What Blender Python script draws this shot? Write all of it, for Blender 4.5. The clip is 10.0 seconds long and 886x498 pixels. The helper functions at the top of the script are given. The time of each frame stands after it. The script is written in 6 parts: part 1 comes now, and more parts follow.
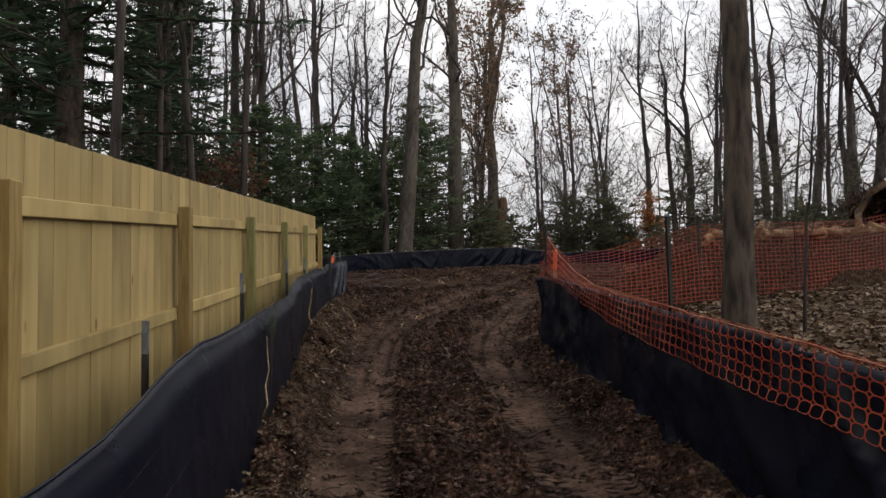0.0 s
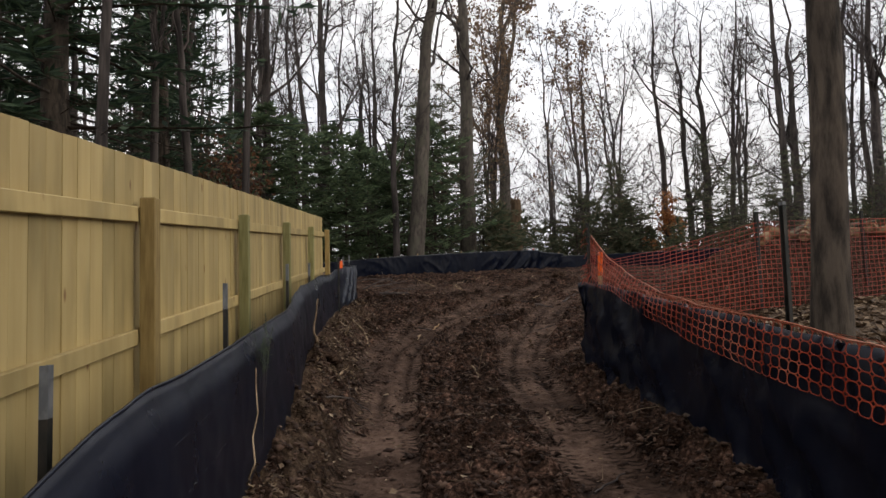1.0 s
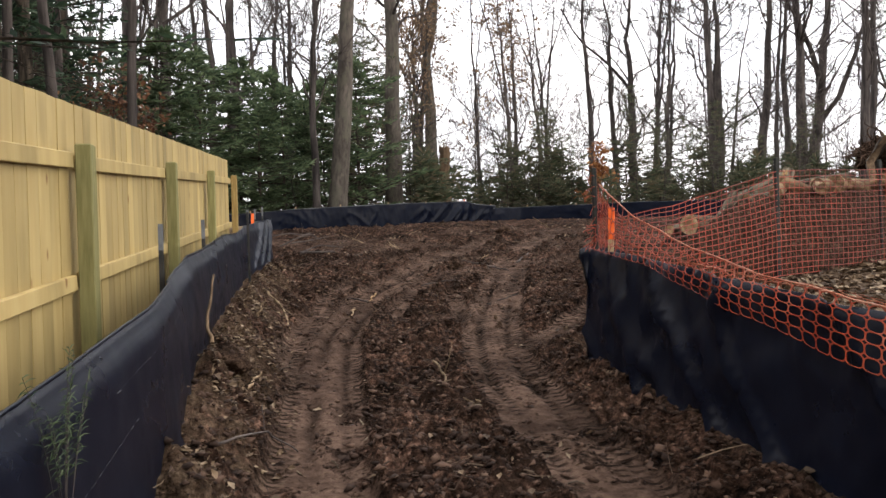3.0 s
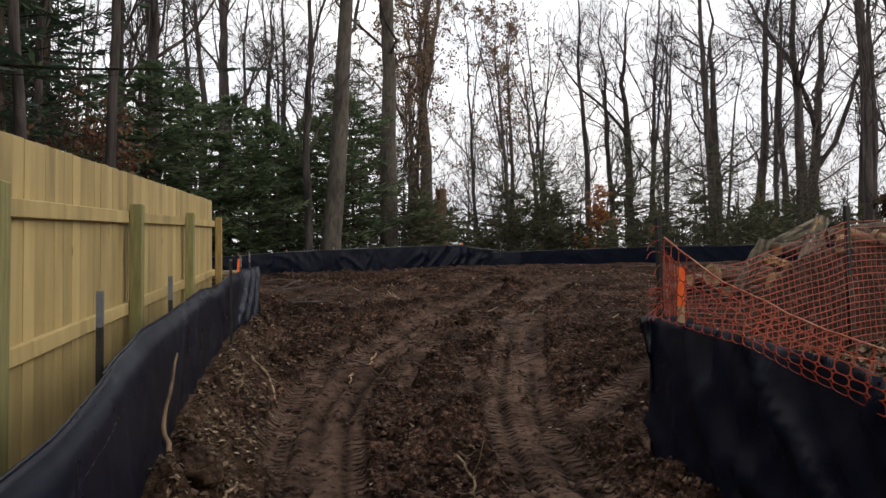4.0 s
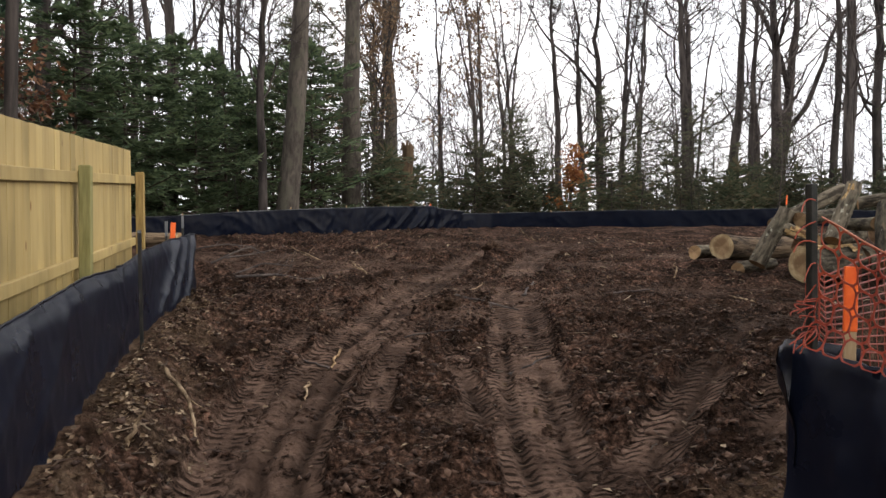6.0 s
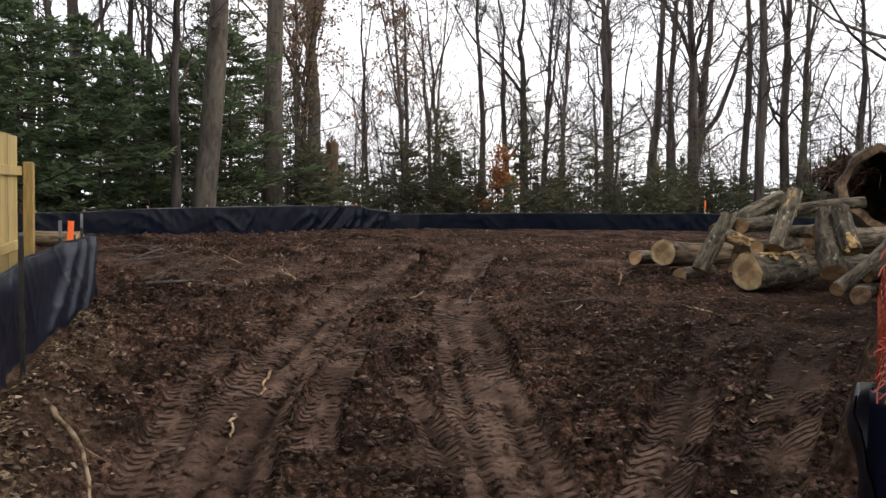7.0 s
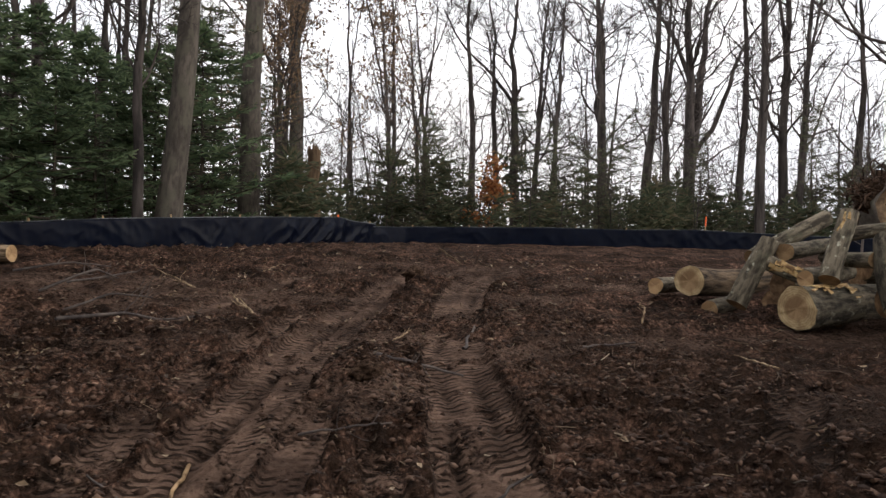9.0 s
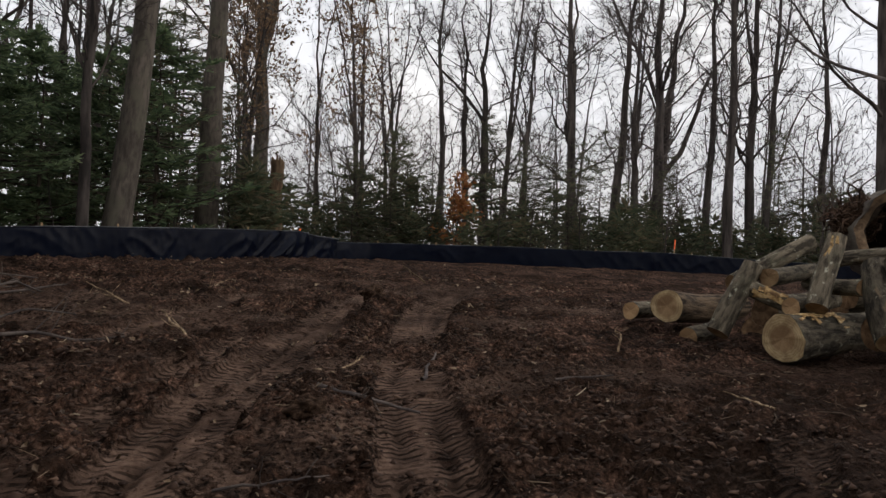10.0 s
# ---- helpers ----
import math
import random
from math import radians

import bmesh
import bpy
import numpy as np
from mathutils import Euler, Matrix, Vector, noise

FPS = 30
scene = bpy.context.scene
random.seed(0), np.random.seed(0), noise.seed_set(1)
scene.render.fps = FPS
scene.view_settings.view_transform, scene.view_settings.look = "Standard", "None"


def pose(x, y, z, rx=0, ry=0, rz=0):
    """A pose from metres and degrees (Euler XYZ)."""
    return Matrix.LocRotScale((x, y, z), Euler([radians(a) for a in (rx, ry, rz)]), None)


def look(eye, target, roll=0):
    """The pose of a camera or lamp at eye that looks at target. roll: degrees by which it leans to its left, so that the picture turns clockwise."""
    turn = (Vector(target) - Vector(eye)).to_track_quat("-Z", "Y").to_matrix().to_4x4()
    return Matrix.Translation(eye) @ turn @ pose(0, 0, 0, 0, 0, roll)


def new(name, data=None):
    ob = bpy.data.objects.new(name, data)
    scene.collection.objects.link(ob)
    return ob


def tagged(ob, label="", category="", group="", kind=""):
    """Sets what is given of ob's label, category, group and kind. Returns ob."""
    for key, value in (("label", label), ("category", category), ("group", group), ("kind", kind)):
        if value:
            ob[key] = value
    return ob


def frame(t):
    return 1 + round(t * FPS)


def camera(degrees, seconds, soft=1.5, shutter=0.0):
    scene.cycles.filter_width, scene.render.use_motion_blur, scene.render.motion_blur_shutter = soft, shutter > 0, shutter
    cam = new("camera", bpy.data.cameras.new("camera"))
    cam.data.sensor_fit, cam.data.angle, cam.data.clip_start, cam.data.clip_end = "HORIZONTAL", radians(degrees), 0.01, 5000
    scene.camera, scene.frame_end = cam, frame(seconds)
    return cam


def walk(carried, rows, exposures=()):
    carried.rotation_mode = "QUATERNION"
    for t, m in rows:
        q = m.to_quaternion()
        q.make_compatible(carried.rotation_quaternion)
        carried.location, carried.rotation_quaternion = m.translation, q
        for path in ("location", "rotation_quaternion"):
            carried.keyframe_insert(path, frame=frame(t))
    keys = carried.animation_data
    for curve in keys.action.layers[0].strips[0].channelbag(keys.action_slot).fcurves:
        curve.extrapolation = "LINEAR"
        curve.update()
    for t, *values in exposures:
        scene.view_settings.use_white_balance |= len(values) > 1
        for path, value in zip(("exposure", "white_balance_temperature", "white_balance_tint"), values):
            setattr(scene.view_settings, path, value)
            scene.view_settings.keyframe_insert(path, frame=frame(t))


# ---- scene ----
cam = camera(66.0, 10.0)
PATH = [
    (0, (0.063, -0.327, 1.641), (0.214, 1.663, 1.764), -1.3),
    (0.3, (0.017, 0.047, 1.661), (0.235, 2.026, 1.855), -1.0),
    (0.5, (-0.014, 0.297, 1.675), (0.3, 2.268, 1.802), -0.4),
    (0.7, (-0.029, 0.549, 1.688), (0.31, 2.518, 1.757), -0.9),
    (1, (-0.051, 0.926, 1.707), (0.077, 2.917, 1.842), -1.7),
    (1.3, (-0.083, 1.223, 1.748), (-0.086, 3.222, 1.815), -0.9),
    (1.5, (-0.104, 1.421, 1.776), (0.017, 3.411, 1.936), -0.7),
    (1.8, (-0.048, 1.752, 1.81), (0.291, 3.72, 1.929), -1.8),
    (2, (-0.011, 1.973, 1.832), (0.47, 3.914, 1.855), 0.0),
    (2.3, (-0.03, 2.292, 1.842), (0.419, 4.239, 1.926), -0.4),
    (2.5, (-0.042, 2.504, 1.848), (0.343, 4.467, 1.854), -1.2),
    (2.8, (-0.134, 2.893, 1.869), (0.205, 4.862, 1.784), -2.5),
    (3, (-0.195, 3.152, 1.883), (0.168, 5.119, 1.866), -1.7),
    (3.2, (-0.188, 3.418, 1.884), (0.203, 5.379, 1.932), -1.0),
    (4.3, (-0.244, 4.588, 2.102), (0.151, 6.543, 2.25), -1.3),
    (4.5, (-0.229, 4.786, 2.112), (0.196, 6.731, 2.3), -1.3),
    (4.8, (-0.195, 5.089, 2.155), (0.224, 7.04, 2.294), -2.2),
    (5, (-0.172, 5.291, 2.183), (0.262, 7.243, 2.238), -1.1),
    (5.2, (-0.172, 5.499, 2.179), (0.329, 7.435, 2.192), 0.0),
    (6.3, (-0.064, 6.403, 2.278), (0.446, 8.337, 2.255), -0.9),
    (6.5, (-0.077, 6.574, 2.291), (0.479, 8.495, 2.332), -1.6),
    (6.8, (-0.102, 6.795, 2.299), (0.606, 8.665, 2.259), -1.2),
    (7, (-0.119, 6.943, 2.304), (0.606, 8.807, 2.282), -0.0),
    (7.3, (-0.133, 7.235, 2.33), (0.448, 9.147, 2.409), 0.1),
    (7.5, (-0.142, 7.429, 2.347), (0.34, 9.368, 2.442), 2.1),
    (7.8, (-0.035, 7.719, 2.357), (0.5, 9.641, 2.492), -0.7),
    (8, (0.037, 7.912, 2.364), (0.788, 9.763, 2.456), -0.6),
    (8.3, (0.18, 8.127, 2.368), (1.062, 9.922, 2.389), 0.2),
    (8.5, (0.276, 8.27, 2.37), (1.219, 10.033, 2.414), 0.2),
    (8.8, (0.375, 8.439, 2.443), (1.306, 10.209, 2.448), 2.2),
    (9, (0.441, 8.552, 2.491), (1.204, 10.401, 2.499), 0.8),
    (9.2, (0.513, 8.69, 2.516), (1.181, 10.575, 2.518), -0.9),
    (9.5, (0.62, 8.898, 2.553), (1.348, 10.755, 2.701), -0.4),
    (9.7, (0.694, 9.026, 2.53), (1.515, 10.843, 2.681), 0.1),
    (10, (0.806, 9.217, 2.495), (1.653, 11.028, 2.558), 2.0),
]
EXPOSURES = [(0, -0.62), (0.5, -0.37), (1.0, -0.46), (1.5, -0.07), (2.0, -0.42), (2.5, -0.28), (3.0, 0.46), (4.3, -0.52), (5.0, -0.54), (6.3, 0.26), (7.0, 0.07), (7.5, -0.33), (8.0, -0.55), (8.2, -0.59), (8.5, -0.53), (9.0, -0.11), (9.5, -0.35), (10.0, -0.73)]
walk(cam, [(t, look(eye, target, roll)) for t, eye, target, roll in PATH], EXPOSURES)

# ---- sky and light ----
world = bpy.data.worlds.new("overcast_sky")
scene.world = world
world.use_nodes = True
wn, wl = world.node_tree.nodes, world.node_tree.links
wn.clear()
w_out = wn.new("ShaderNodeOutputWorld")
w_bg = wn.new("ShaderNodeBackground")
w_sky = wn.new("ShaderNodeTexSky")
w_sky.sky_type, w_sky.sun_disc = "NISHITA", False
w_sky.sun_elevation, w_sky.sun_rotation = radians(22), radians(118)
w_sky.dust_density, w_sky.ozone_density = 3.0, 1.0
w_hsv = wn.new("ShaderNodeHueSaturation")
w_hsv.inputs["Saturation"].default_value = 0.35
w_tc = wn.new("ShaderNodeTexCoord")
w_noise = wn.new("ShaderNodeTexNoise")
w_noise.inputs["Scale"].default_value = 3.2
w_noise.inputs["Detail"].default_value = 5
w_ramp = wn.new("ShaderNodeValToRGB")
w_ramp.color_ramp.elements[0].position, w_ramp.color_ramp.elements[1].position = 0.38, 0.62
w_ramp.color_ramp.elements[0].color, w_ramp.color_ramp.elements[1].color = (11.3, 11.4, 12.0, 1), (13.4, 13.1, 13.1, 1)
w_mix = wn.new("ShaderNodeMix")
w_mix.data_type = "RGBA"
w_mix.inputs[0].default_value = 0.93
wl.new(w_sky.outputs[0], w_hsv.inputs["Color"])
wl.new(w_tc.outputs["Generated"], w_noise.inputs["Vector"])
wl.new(w_noise.outputs[0], w_ramp.inputs[0])
wl.new(w_hsv.outputs[0], w_mix.inputs["A"])
wl.new(w_ramp.outputs[0], w_mix.inputs["B"])
wl.new(w_mix.outputs["Result"], w_bg.inputs["Color"])
w_bg.inputs["Strength"].default_value = 0.15
wl.new(w_bg.outputs[0], w_out.inputs["Surface"])

sun = new("sun", bpy.data.lights.new("sun", "SUN"))
sun.data.energy, sun.data.angle, sun.data.color = 0.95, radians(28), (1.0, 0.90, 0.76)
sun.matrix_world = look((60, -22, 26), (0, 8, 0))


# ---- materials ----
def shader(name, rough=0.8, metal=0.0, spec=0.3):
    m = bpy.data.materials.new(name)
    m.use_nodes = True
    n, l = m.node_tree.nodes, m.node_tree.links
    b = n["Principled BSDF"]
    b.inputs["Roughness"].default_value = rough
    b.inputs["Metallic"].default_value = metal
    b.inputs["Specular IOR Level"].default_value = spec
    return m, n, l, b


def ramp(n, stops):
    r = n.new("ShaderNodeValToRGB")
    e = r.color_ramp.elements
    while len(e) < len(stops):
        e.new(0.5)
    for k, (p, c) in enumerate(stops):
        e[k].position, e[k].color = p, (*c, 1)
    return r


def grain(n, l, scale, stretch=(1, 1, 1), detail=5, source="Object", rough=0.6):
    tc = n.new("ShaderNodeTexCoord")
    mp = n.new("ShaderNodeMapping")
    mp.inputs["Scale"].default_value = stretch
    t = n.new("ShaderNodeTexNoise")
    t.inputs["Scale"].default_value, t.inputs["Detail"].default_value = scale, detail
    t.inputs["Roughness"].default_value = rough
    l.new(tc.outputs[source], mp.inputs[0])
    l.new(mp.outputs[0], t.inputs["Vector"])
    return t.outputs[0]


def bump(n, l, b, height, strength=0.4, distance=0.02):
    u = n.new("ShaderNodeBump")
    u.inputs["Strength"].default_value, u.inputs["Distance"].default_value = strength, distance
    l.new(height, u.inputs["Height"])
    l.new(u.outputs[0], b.inputs["Normal"])


def blend(n, l, fac, a, b, mode="MIX"):
    x = n.new("ShaderNodeMix")
    x.data_type, x.blend_type = "RGBA", mode
    for socket, v in ((x.inputs[0], fac), (x.inputs["A"], a), (x.inputs["B"], b)):
        if isinstance(v, tuple):
            socket.default_value = (*v, 1)
        elif isinstance(v, (int, float)):
            socket.default_value = v
        else:
            l.new(v, socket)
    return x.outputs["Result"]


def per_object(n, l, colour, amount=0.3):
    """Varies a colour's brightness from object to object."""
    oi = n.new("ShaderNodeObjectInfo")
    mr = n.new("ShaderNodeMapRange")
    mr.inputs["To Min"].default_value, mr.inputs["To Max"].default_value = 1 - amount, 1 + amount
    l.new(oi.outputs["Random"], mr.inputs["Value"])
    h = n.new("ShaderNodeHueSaturation")
    l.new(mr.outputs[0], h.inputs["Value"])
    l.new(colour, h.inputs["Color"])
    return h.outputs[0]


def per_island(n, l, stops):
    g = n.new("ShaderNodeNewGeometry")
    r = ramp(n, stops)
    l.new(g.outputs["Random Per Island"], r.inputs[0])
    return r.outputs[0]


def bark_material(name, dark, light, scale=7, moss=None, depth=0.03, vary=0.25, peel=None, along=0.16):
    m, n, l, b = shader(name, 0.9, 0, 0.2)
    f = grain(n, l, scale, (1, 1, along), 8)
    r = ramp(n, [(0.40, dark), (0.59, light)])
    l.new(f, r.inputs[0])
    big = grain(n, l, 0.9, (1, 1, 0.5), 3)
    tone = ramp(n, [(0.35, (0.62, 0.6, 0.58)), (0.65, (1.15, 1.12, 1.08))])
    l.new(big, tone.inputs[0])
    c = blend(n, l, 1.0, r.outputs[0], tone.outputs[0], "MULTIPLY")
    if moss:
        k = ramp(n, [(0.5, (0, 0, 0)), (0.66, (1, 1, 1))])
        l.new(grain(n, l, 2.3, (1, 1, 0.6), 4), k.inputs[0])
        c = blend(n, l, k.outputs[0], c, moss)
    if peel:
        k = ramp(n, [(0.60, (0, 0, 0)), (0.63, (1, 1, 1))])
        l.new(grain(n, l, 3.1, (1, 1, 0.35), 5, rough=0.65), k.inputs[0])
        c = blend(n, l, k.outputs[0], c, peel)
        k = ramp(n, [(0.60, (0, 0, 0)), (0.66, (1, 1, 1))])
        l.new(grain(n, l, 9, (1, 1, 0.8), 6, rough=0.7), k.inputs[0])
        c = blend(n, l, k.outputs[0], c, (0.30, 0.285, 0.22))
    l.new(per_object(n, l, c, vary), b.inputs["Base Color"])
    bump(n, l, b, f, 1.0, depth)
    return m


BARK = bark_material("grey_bark", (0.072, 0.062, 0.053), (0.132, 0.114, 0.097), 9, (0.108, 0.099, 0.074), 0.012, 0.25, None, 0.3)
BARK_FAR = bark_material("dark_bark", (0.032, 0.027, 0.026), (0.100, 0.085, 0.079), 4)
BARK_PINE = bark_material("pine_bark", (0.026, 0.021, 0.017), (0.092, 0.074, 0.058), 9, None, 0.03, 0.2, None, 0.22)
BARK_LOG = bark_material("log_bark", (0.034, 0.0275, 0.0195), (0.180, 0.153, 0.112), 13, (0.095, 0.087, 0.058), 0.04, 0.4, (0.22, 0.165, 0.105), 0.3)
BARK_FURROW = bark_material("furrowed_log_bark", (0.022, 0.015, 0.010), (0.16, 0.115, 0.075), 12, None, 0.06, 0.15, None, 0.12)
TWIG = bark_material("twig_bark", (0.042, 0.035, 0.034), (0.110, 0.092, 0.084), 5)
BARK_SNAG = bark_material("brown_snag_bark", (0.085, 0.056, 0.034), (0.19, 0.130, 0.080), 8, None, 0.02, 0.1)
ROOT = bark_material("root_bark", (0.0228, 0.0144, 0.0102), (0.1045, 0.0648, 0.0442), 12, None, 0.01, 0.5)
DEADWOOD = bark_material("bare_wood", (0.09, 0.06, 0.036), (0.33, 0.245, 0.16), 16, None, 0.008, 0.35)

# fresh pine boards with knots
PINE, n, l, b = shader("fresh_pine_board", 0.62, 0, 0.3)
tc, oi = n.new("ShaderNodeTexCoord"), n.new("ShaderNodeObjectInfo")
own = n.new("ShaderNodeVectorMath")
own.operation = "MULTIPLY_ADD"
own.inputs[1].default_value = (61, 83, 47)
l.new(oi.outputs["Random"], own.inputs[0])
l.new(tc.outputs["Object"], own.inputs[2])


def board_noise(scale, stretch, detail):
    mp = n.new("ShaderNodeMapping")
    mp.inputs["Scale"].default_value = stretch
    t = n.new("ShaderNodeTexNoise")
    t.inputs["Scale"].default_value, t.inputs["Detail"].default_value = scale, detail
    l.new(own.outputs[0], mp.inputs[0])
    l.new(mp.outputs[0], t.inputs["Vector"])
    return t.outputs[0]


f = board_noise(5, (3.2, 3.2, 0.22), 7)
r = ramp(n, [(0.25, (0.352, 0.257, 0.104)), (0.5, (0.396, 0.298, 0.127)), (0.75, (0.43, 0.332, 0.150))])
l.new(f, r.inputs[0])
kn = n.new("ShaderNodeTexVoronoi")
kn.inputs["Scale"].default_value = 2.6
mp = n.new("ShaderNodeMapping")
mp.inputs["Scale"].default_value = (1.6, 1.6, 0.7)
l.new(own.outputs[0], mp.inputs[0])
l.new(mp.outputs[0], kn.inputs["Vector"])
kr = ramp(n, [(0.045, (1, 1, 1)), (0.085, (0, 0, 0))])
l.new(kn.outputs["Distance"], kr.inputs[0])
c = blend(n, l, kr.outputs[0], r.outputs[0], (0.20, 0.11, 0.04))
st = ramp(n, [(0.34, (0.70, 0.70, 0.68)), (0.48, (0.95, 0.94, 0.92)), (0.68, (1.10, 1.09, 1.08))])
l.new(board_noise(1.9, (1.6, 1.6, 0.5), 5), st.inputs[0])
c = blend(n, l, 1.0, c, st.outputs[0], "MULTIPLY")
l.new(per_object(n, l, c, 0.15), b.inputs["Base Color"])
bump(n, l, b, f, 0.2, 0.003)


def post_wood(name, stops):
    m, n, l, b = shader(name, 0.7, 0, 0.3)
    f = grain(n, l, 12, (3, 3, 0.3), 6)
    r = ramp(n, stops)
    l.new(f, r.inputs[0])
    l.new(per_object(n, l, r.outputs[0], 0.12), b.inputs["Base Color"])
    bump(n, l, b, f, 0.4, 0.004)
    return m


POST_GREEN = post_wood("treated_post_green", [(0.3, (0.16, 0.15, 0.055)), (0.7, (0.28, 0.255, 0.105))])
POST_BROWN = post_wood("treated_post_brown", [(0.3, (0.19, 0.125, 0.042)), (0.7, (0.34, 0.24, 0.088))])
STAKE_WOOD = post_wood("raw_stake_wood", [(0.3, (0.25, 0.165, 0.085)), (0.7, (0.45, 0.32, 0.18))])

def maths_add(n, l, a, c):
    m = n.new("ShaderNodeMath")
    l.new(a, m.inputs[0])
    l.new(c, m.inputs[1])
    return m.outputs[0]


# black woven geotextile, damp and dusty
SILT, n, l, b = shader("black_woven_geotextile", 0.42, 0, 0.22)
d = ramp(n, [(0.40, (0.0038, 0.0051, 0.0118)), (0.62, (0.0072, 0.0094, 0.0185)), (0.82, (0.021, 0.025, 0.035))])
l.new(grain(n, l, 4.0, (1, 1, 0.6), 10, rough=0.78), d.inputs[0])
l.new(d.outputs[0], b.inputs["Base Color"])
rr = ramp(n, [(0.3, (0.24, 0.24, 0.24)), (0.7, (0.42, 0.42, 0.42))])
l.new(grain(n, l, 3, (1, 1, 1), 4), rr.inputs[0])
l.new(rr.outputs[0], b.inputs["Roughness"])
bump(n, l, b, maths_add(n, l, grain(n, l, 150, (1, 1, 3), 2), grain(n, l, 14, (1, 1, 0.6), 6)), 0.22, 0.004)

# fabric of the far fence, darker and bluer than the near sheets
# Hem of the far fence: the sky's reflection along the fold is painted grey.
HEM, n, l, b = shader("sky_sheen_hem", 0.6, 0, 0.3)
d = ramp(n, [(0.42, (0.02, 0.022, 0.027)), (0.60, (0.13, 0.135, 0.14))])
l.new(grain(n, l, 0.9, (1, 1, 1), 5), d.inputs[0])
l.new(d.outputs[0], b.inputs["Base Color"])

SILT_FAR, n, l, b = shader("far_blue_black_geotextile", 0.36, 0, 0.065)
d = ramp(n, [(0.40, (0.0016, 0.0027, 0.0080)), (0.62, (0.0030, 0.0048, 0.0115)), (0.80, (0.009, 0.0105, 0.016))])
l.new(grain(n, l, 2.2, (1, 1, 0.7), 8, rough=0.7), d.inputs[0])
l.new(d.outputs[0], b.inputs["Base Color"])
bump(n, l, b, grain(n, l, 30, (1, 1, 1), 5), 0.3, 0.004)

THREAD, n, l, b = shader("pale_thread", 0.7, 0, 0.2)
d = ramp(n, [(0.4, (0.03, 0.03, 0.037)), (0.6, (0.09, 0.09, 0.10))])
l.new(grain(n, l, 9), d.inputs[0])
l.new(d.outputs[0], b.inputs["Base Color"])

# orange plastic netting
# Red kept deep: the shade on the hanging face is in this colour.
NET, n, l, b = shader("orange_plastic_net", 0.45, 0, 0.45)
d = ramp(n, [(0.35, (0.20, 0.024, 0.011)), (0.56, (0.33, 0.052, 0.021)), (0.78, (0.48, 0.18, 0.115))])
l.new(grain(n, l, 2.2, (1, 1, 1), 4), d.inputs[0])
l.new(d.outputs[0], b.inputs["Base Color"])
# Lighter copy of the net: sky light on upper strands is in its colour.
NET_SKYLIT, n, l, b = shader("skylit_net_copy", 0.5, 0, 0.4)
d = ramp(n, [(0.4, (0.42, 0.11, 0.05)), (0.62, (0.52, 0.24, 0.155))])
l.new(grain(n, l, 6), d.inputs[0])
l.new(d.outputs[0], b.inputs["Base Color"])
NET_DIRTY, n, l, b = shader("faded_orange_net", 0.55, 0, 0.4)
d = ramp(n, [(0.38, (0.1445, 0.01445, 0.00595)), (0.60, (0.306, 0.034, 0.01105)), (0.84, (0.408, 0.1445, 0.085))])
l.new(grain(n, l, 1.3, (1, 1, 1), 5), d.inputs[0])
l.new(d.outputs[0], b.inputs["Base Color"])

STEEL, n, l, b = shader("dark_steel_post", 0.5, 0.6, 0.4)
d = ramp(n, [(0.4, (0.018, 0.02, 0.019)), (0.7, (0.05, 0.042, 0.035))])
l.new(grain(n, l, 14, (1, 1, 0.5), 4), d.inputs[0])
l.new(d.outputs[0], b.inputs["Base Color"])
STEEL_TOP, n, l, b = shader("grey_post_tip", 0.55, 0.3, 0.4)
d = ramp(n, [(0.4, (0.10, 0.105, 0.11)), (0.7, (0.20, 0.20, 0.20))])
l.new(grain(n, l, 20, (1, 1, 0.5), 4), d.inputs[0])
l.new(d.outputs[0], b.inputs["Base Color"])
PAINT, n, l, b = shader("fluorescent_orange_paint", 0.5, 0, 0.3)
d = ramp(n, [(0.3, (0.75, 0.10, 0.015)), (0.7, (0.9, 0.17, 0.03))])
l.new(grain(n, l, 25), d.inputs[0])
l.new(d.outputs[0], b.inputs["Base Color"])

# sawn ends with growth rings round the local z axis
CUT, n, l, b = shader("sawn_log_end", 0.75, 0, 0.25)
tc = n.new("ShaderNodeTexCoord")
wv = n.new("ShaderNodeTexWave")
wv.wave_type, wv.rings_direction = "RINGS", "Z"
wv.inputs["Scale"].default_value, wv.inputs["Distortion"].default_value = 11, 6.0
wv.inputs["Detail"].default_value, wv.inputs["Detail Scale"].default_value = 3, 1.5
l.new(tc.outputs["Object"], wv.inputs["Vector"])
r = ramp(n, [(0.1, (0.50, 0.36, 0.19)), (0.6, (0.62, 0.47, 0.27))])
l.new(wv.outputs[1], r.inputs[0])
gr = n.new("ShaderNodeTexGradient")
gr.gradient_type = "SPHERICAL"
mp = n.new("ShaderNodeMapping")
mp.inputs["Scale"].default_value = (5.2, 5.2, 5.2)
l.new(tc.outputs["Object"], mp.inputs[0])
l.new(mp.outputs[0], gr.inputs[0])
hr = ramp(n, [(0.02, (0, 0, 0)), (0.30, (0.85, 0.85, 0.85))])
l.new(gr.outputs[1], hr.inputs[0])
c = blend(n, l, hr.outputs[0], r.outputs[0], (0.33, 0.205, 0.105))
dr = ramp(n, [(0.45, (0.62, 0.58, 0.55)), (0.6, (1.05, 1.05, 1.05))])
l.new(grain(n, l, 4), dr.inputs[0])
c = blend(n, l, 1.0, c, dr.outputs[0], "MULTIPLY")
l.new(per_object(n, l, c, 0.28), b.inputs["Base Color"])
bump(n, l, b, grain(n, l, 30), 0.4, 0.006)

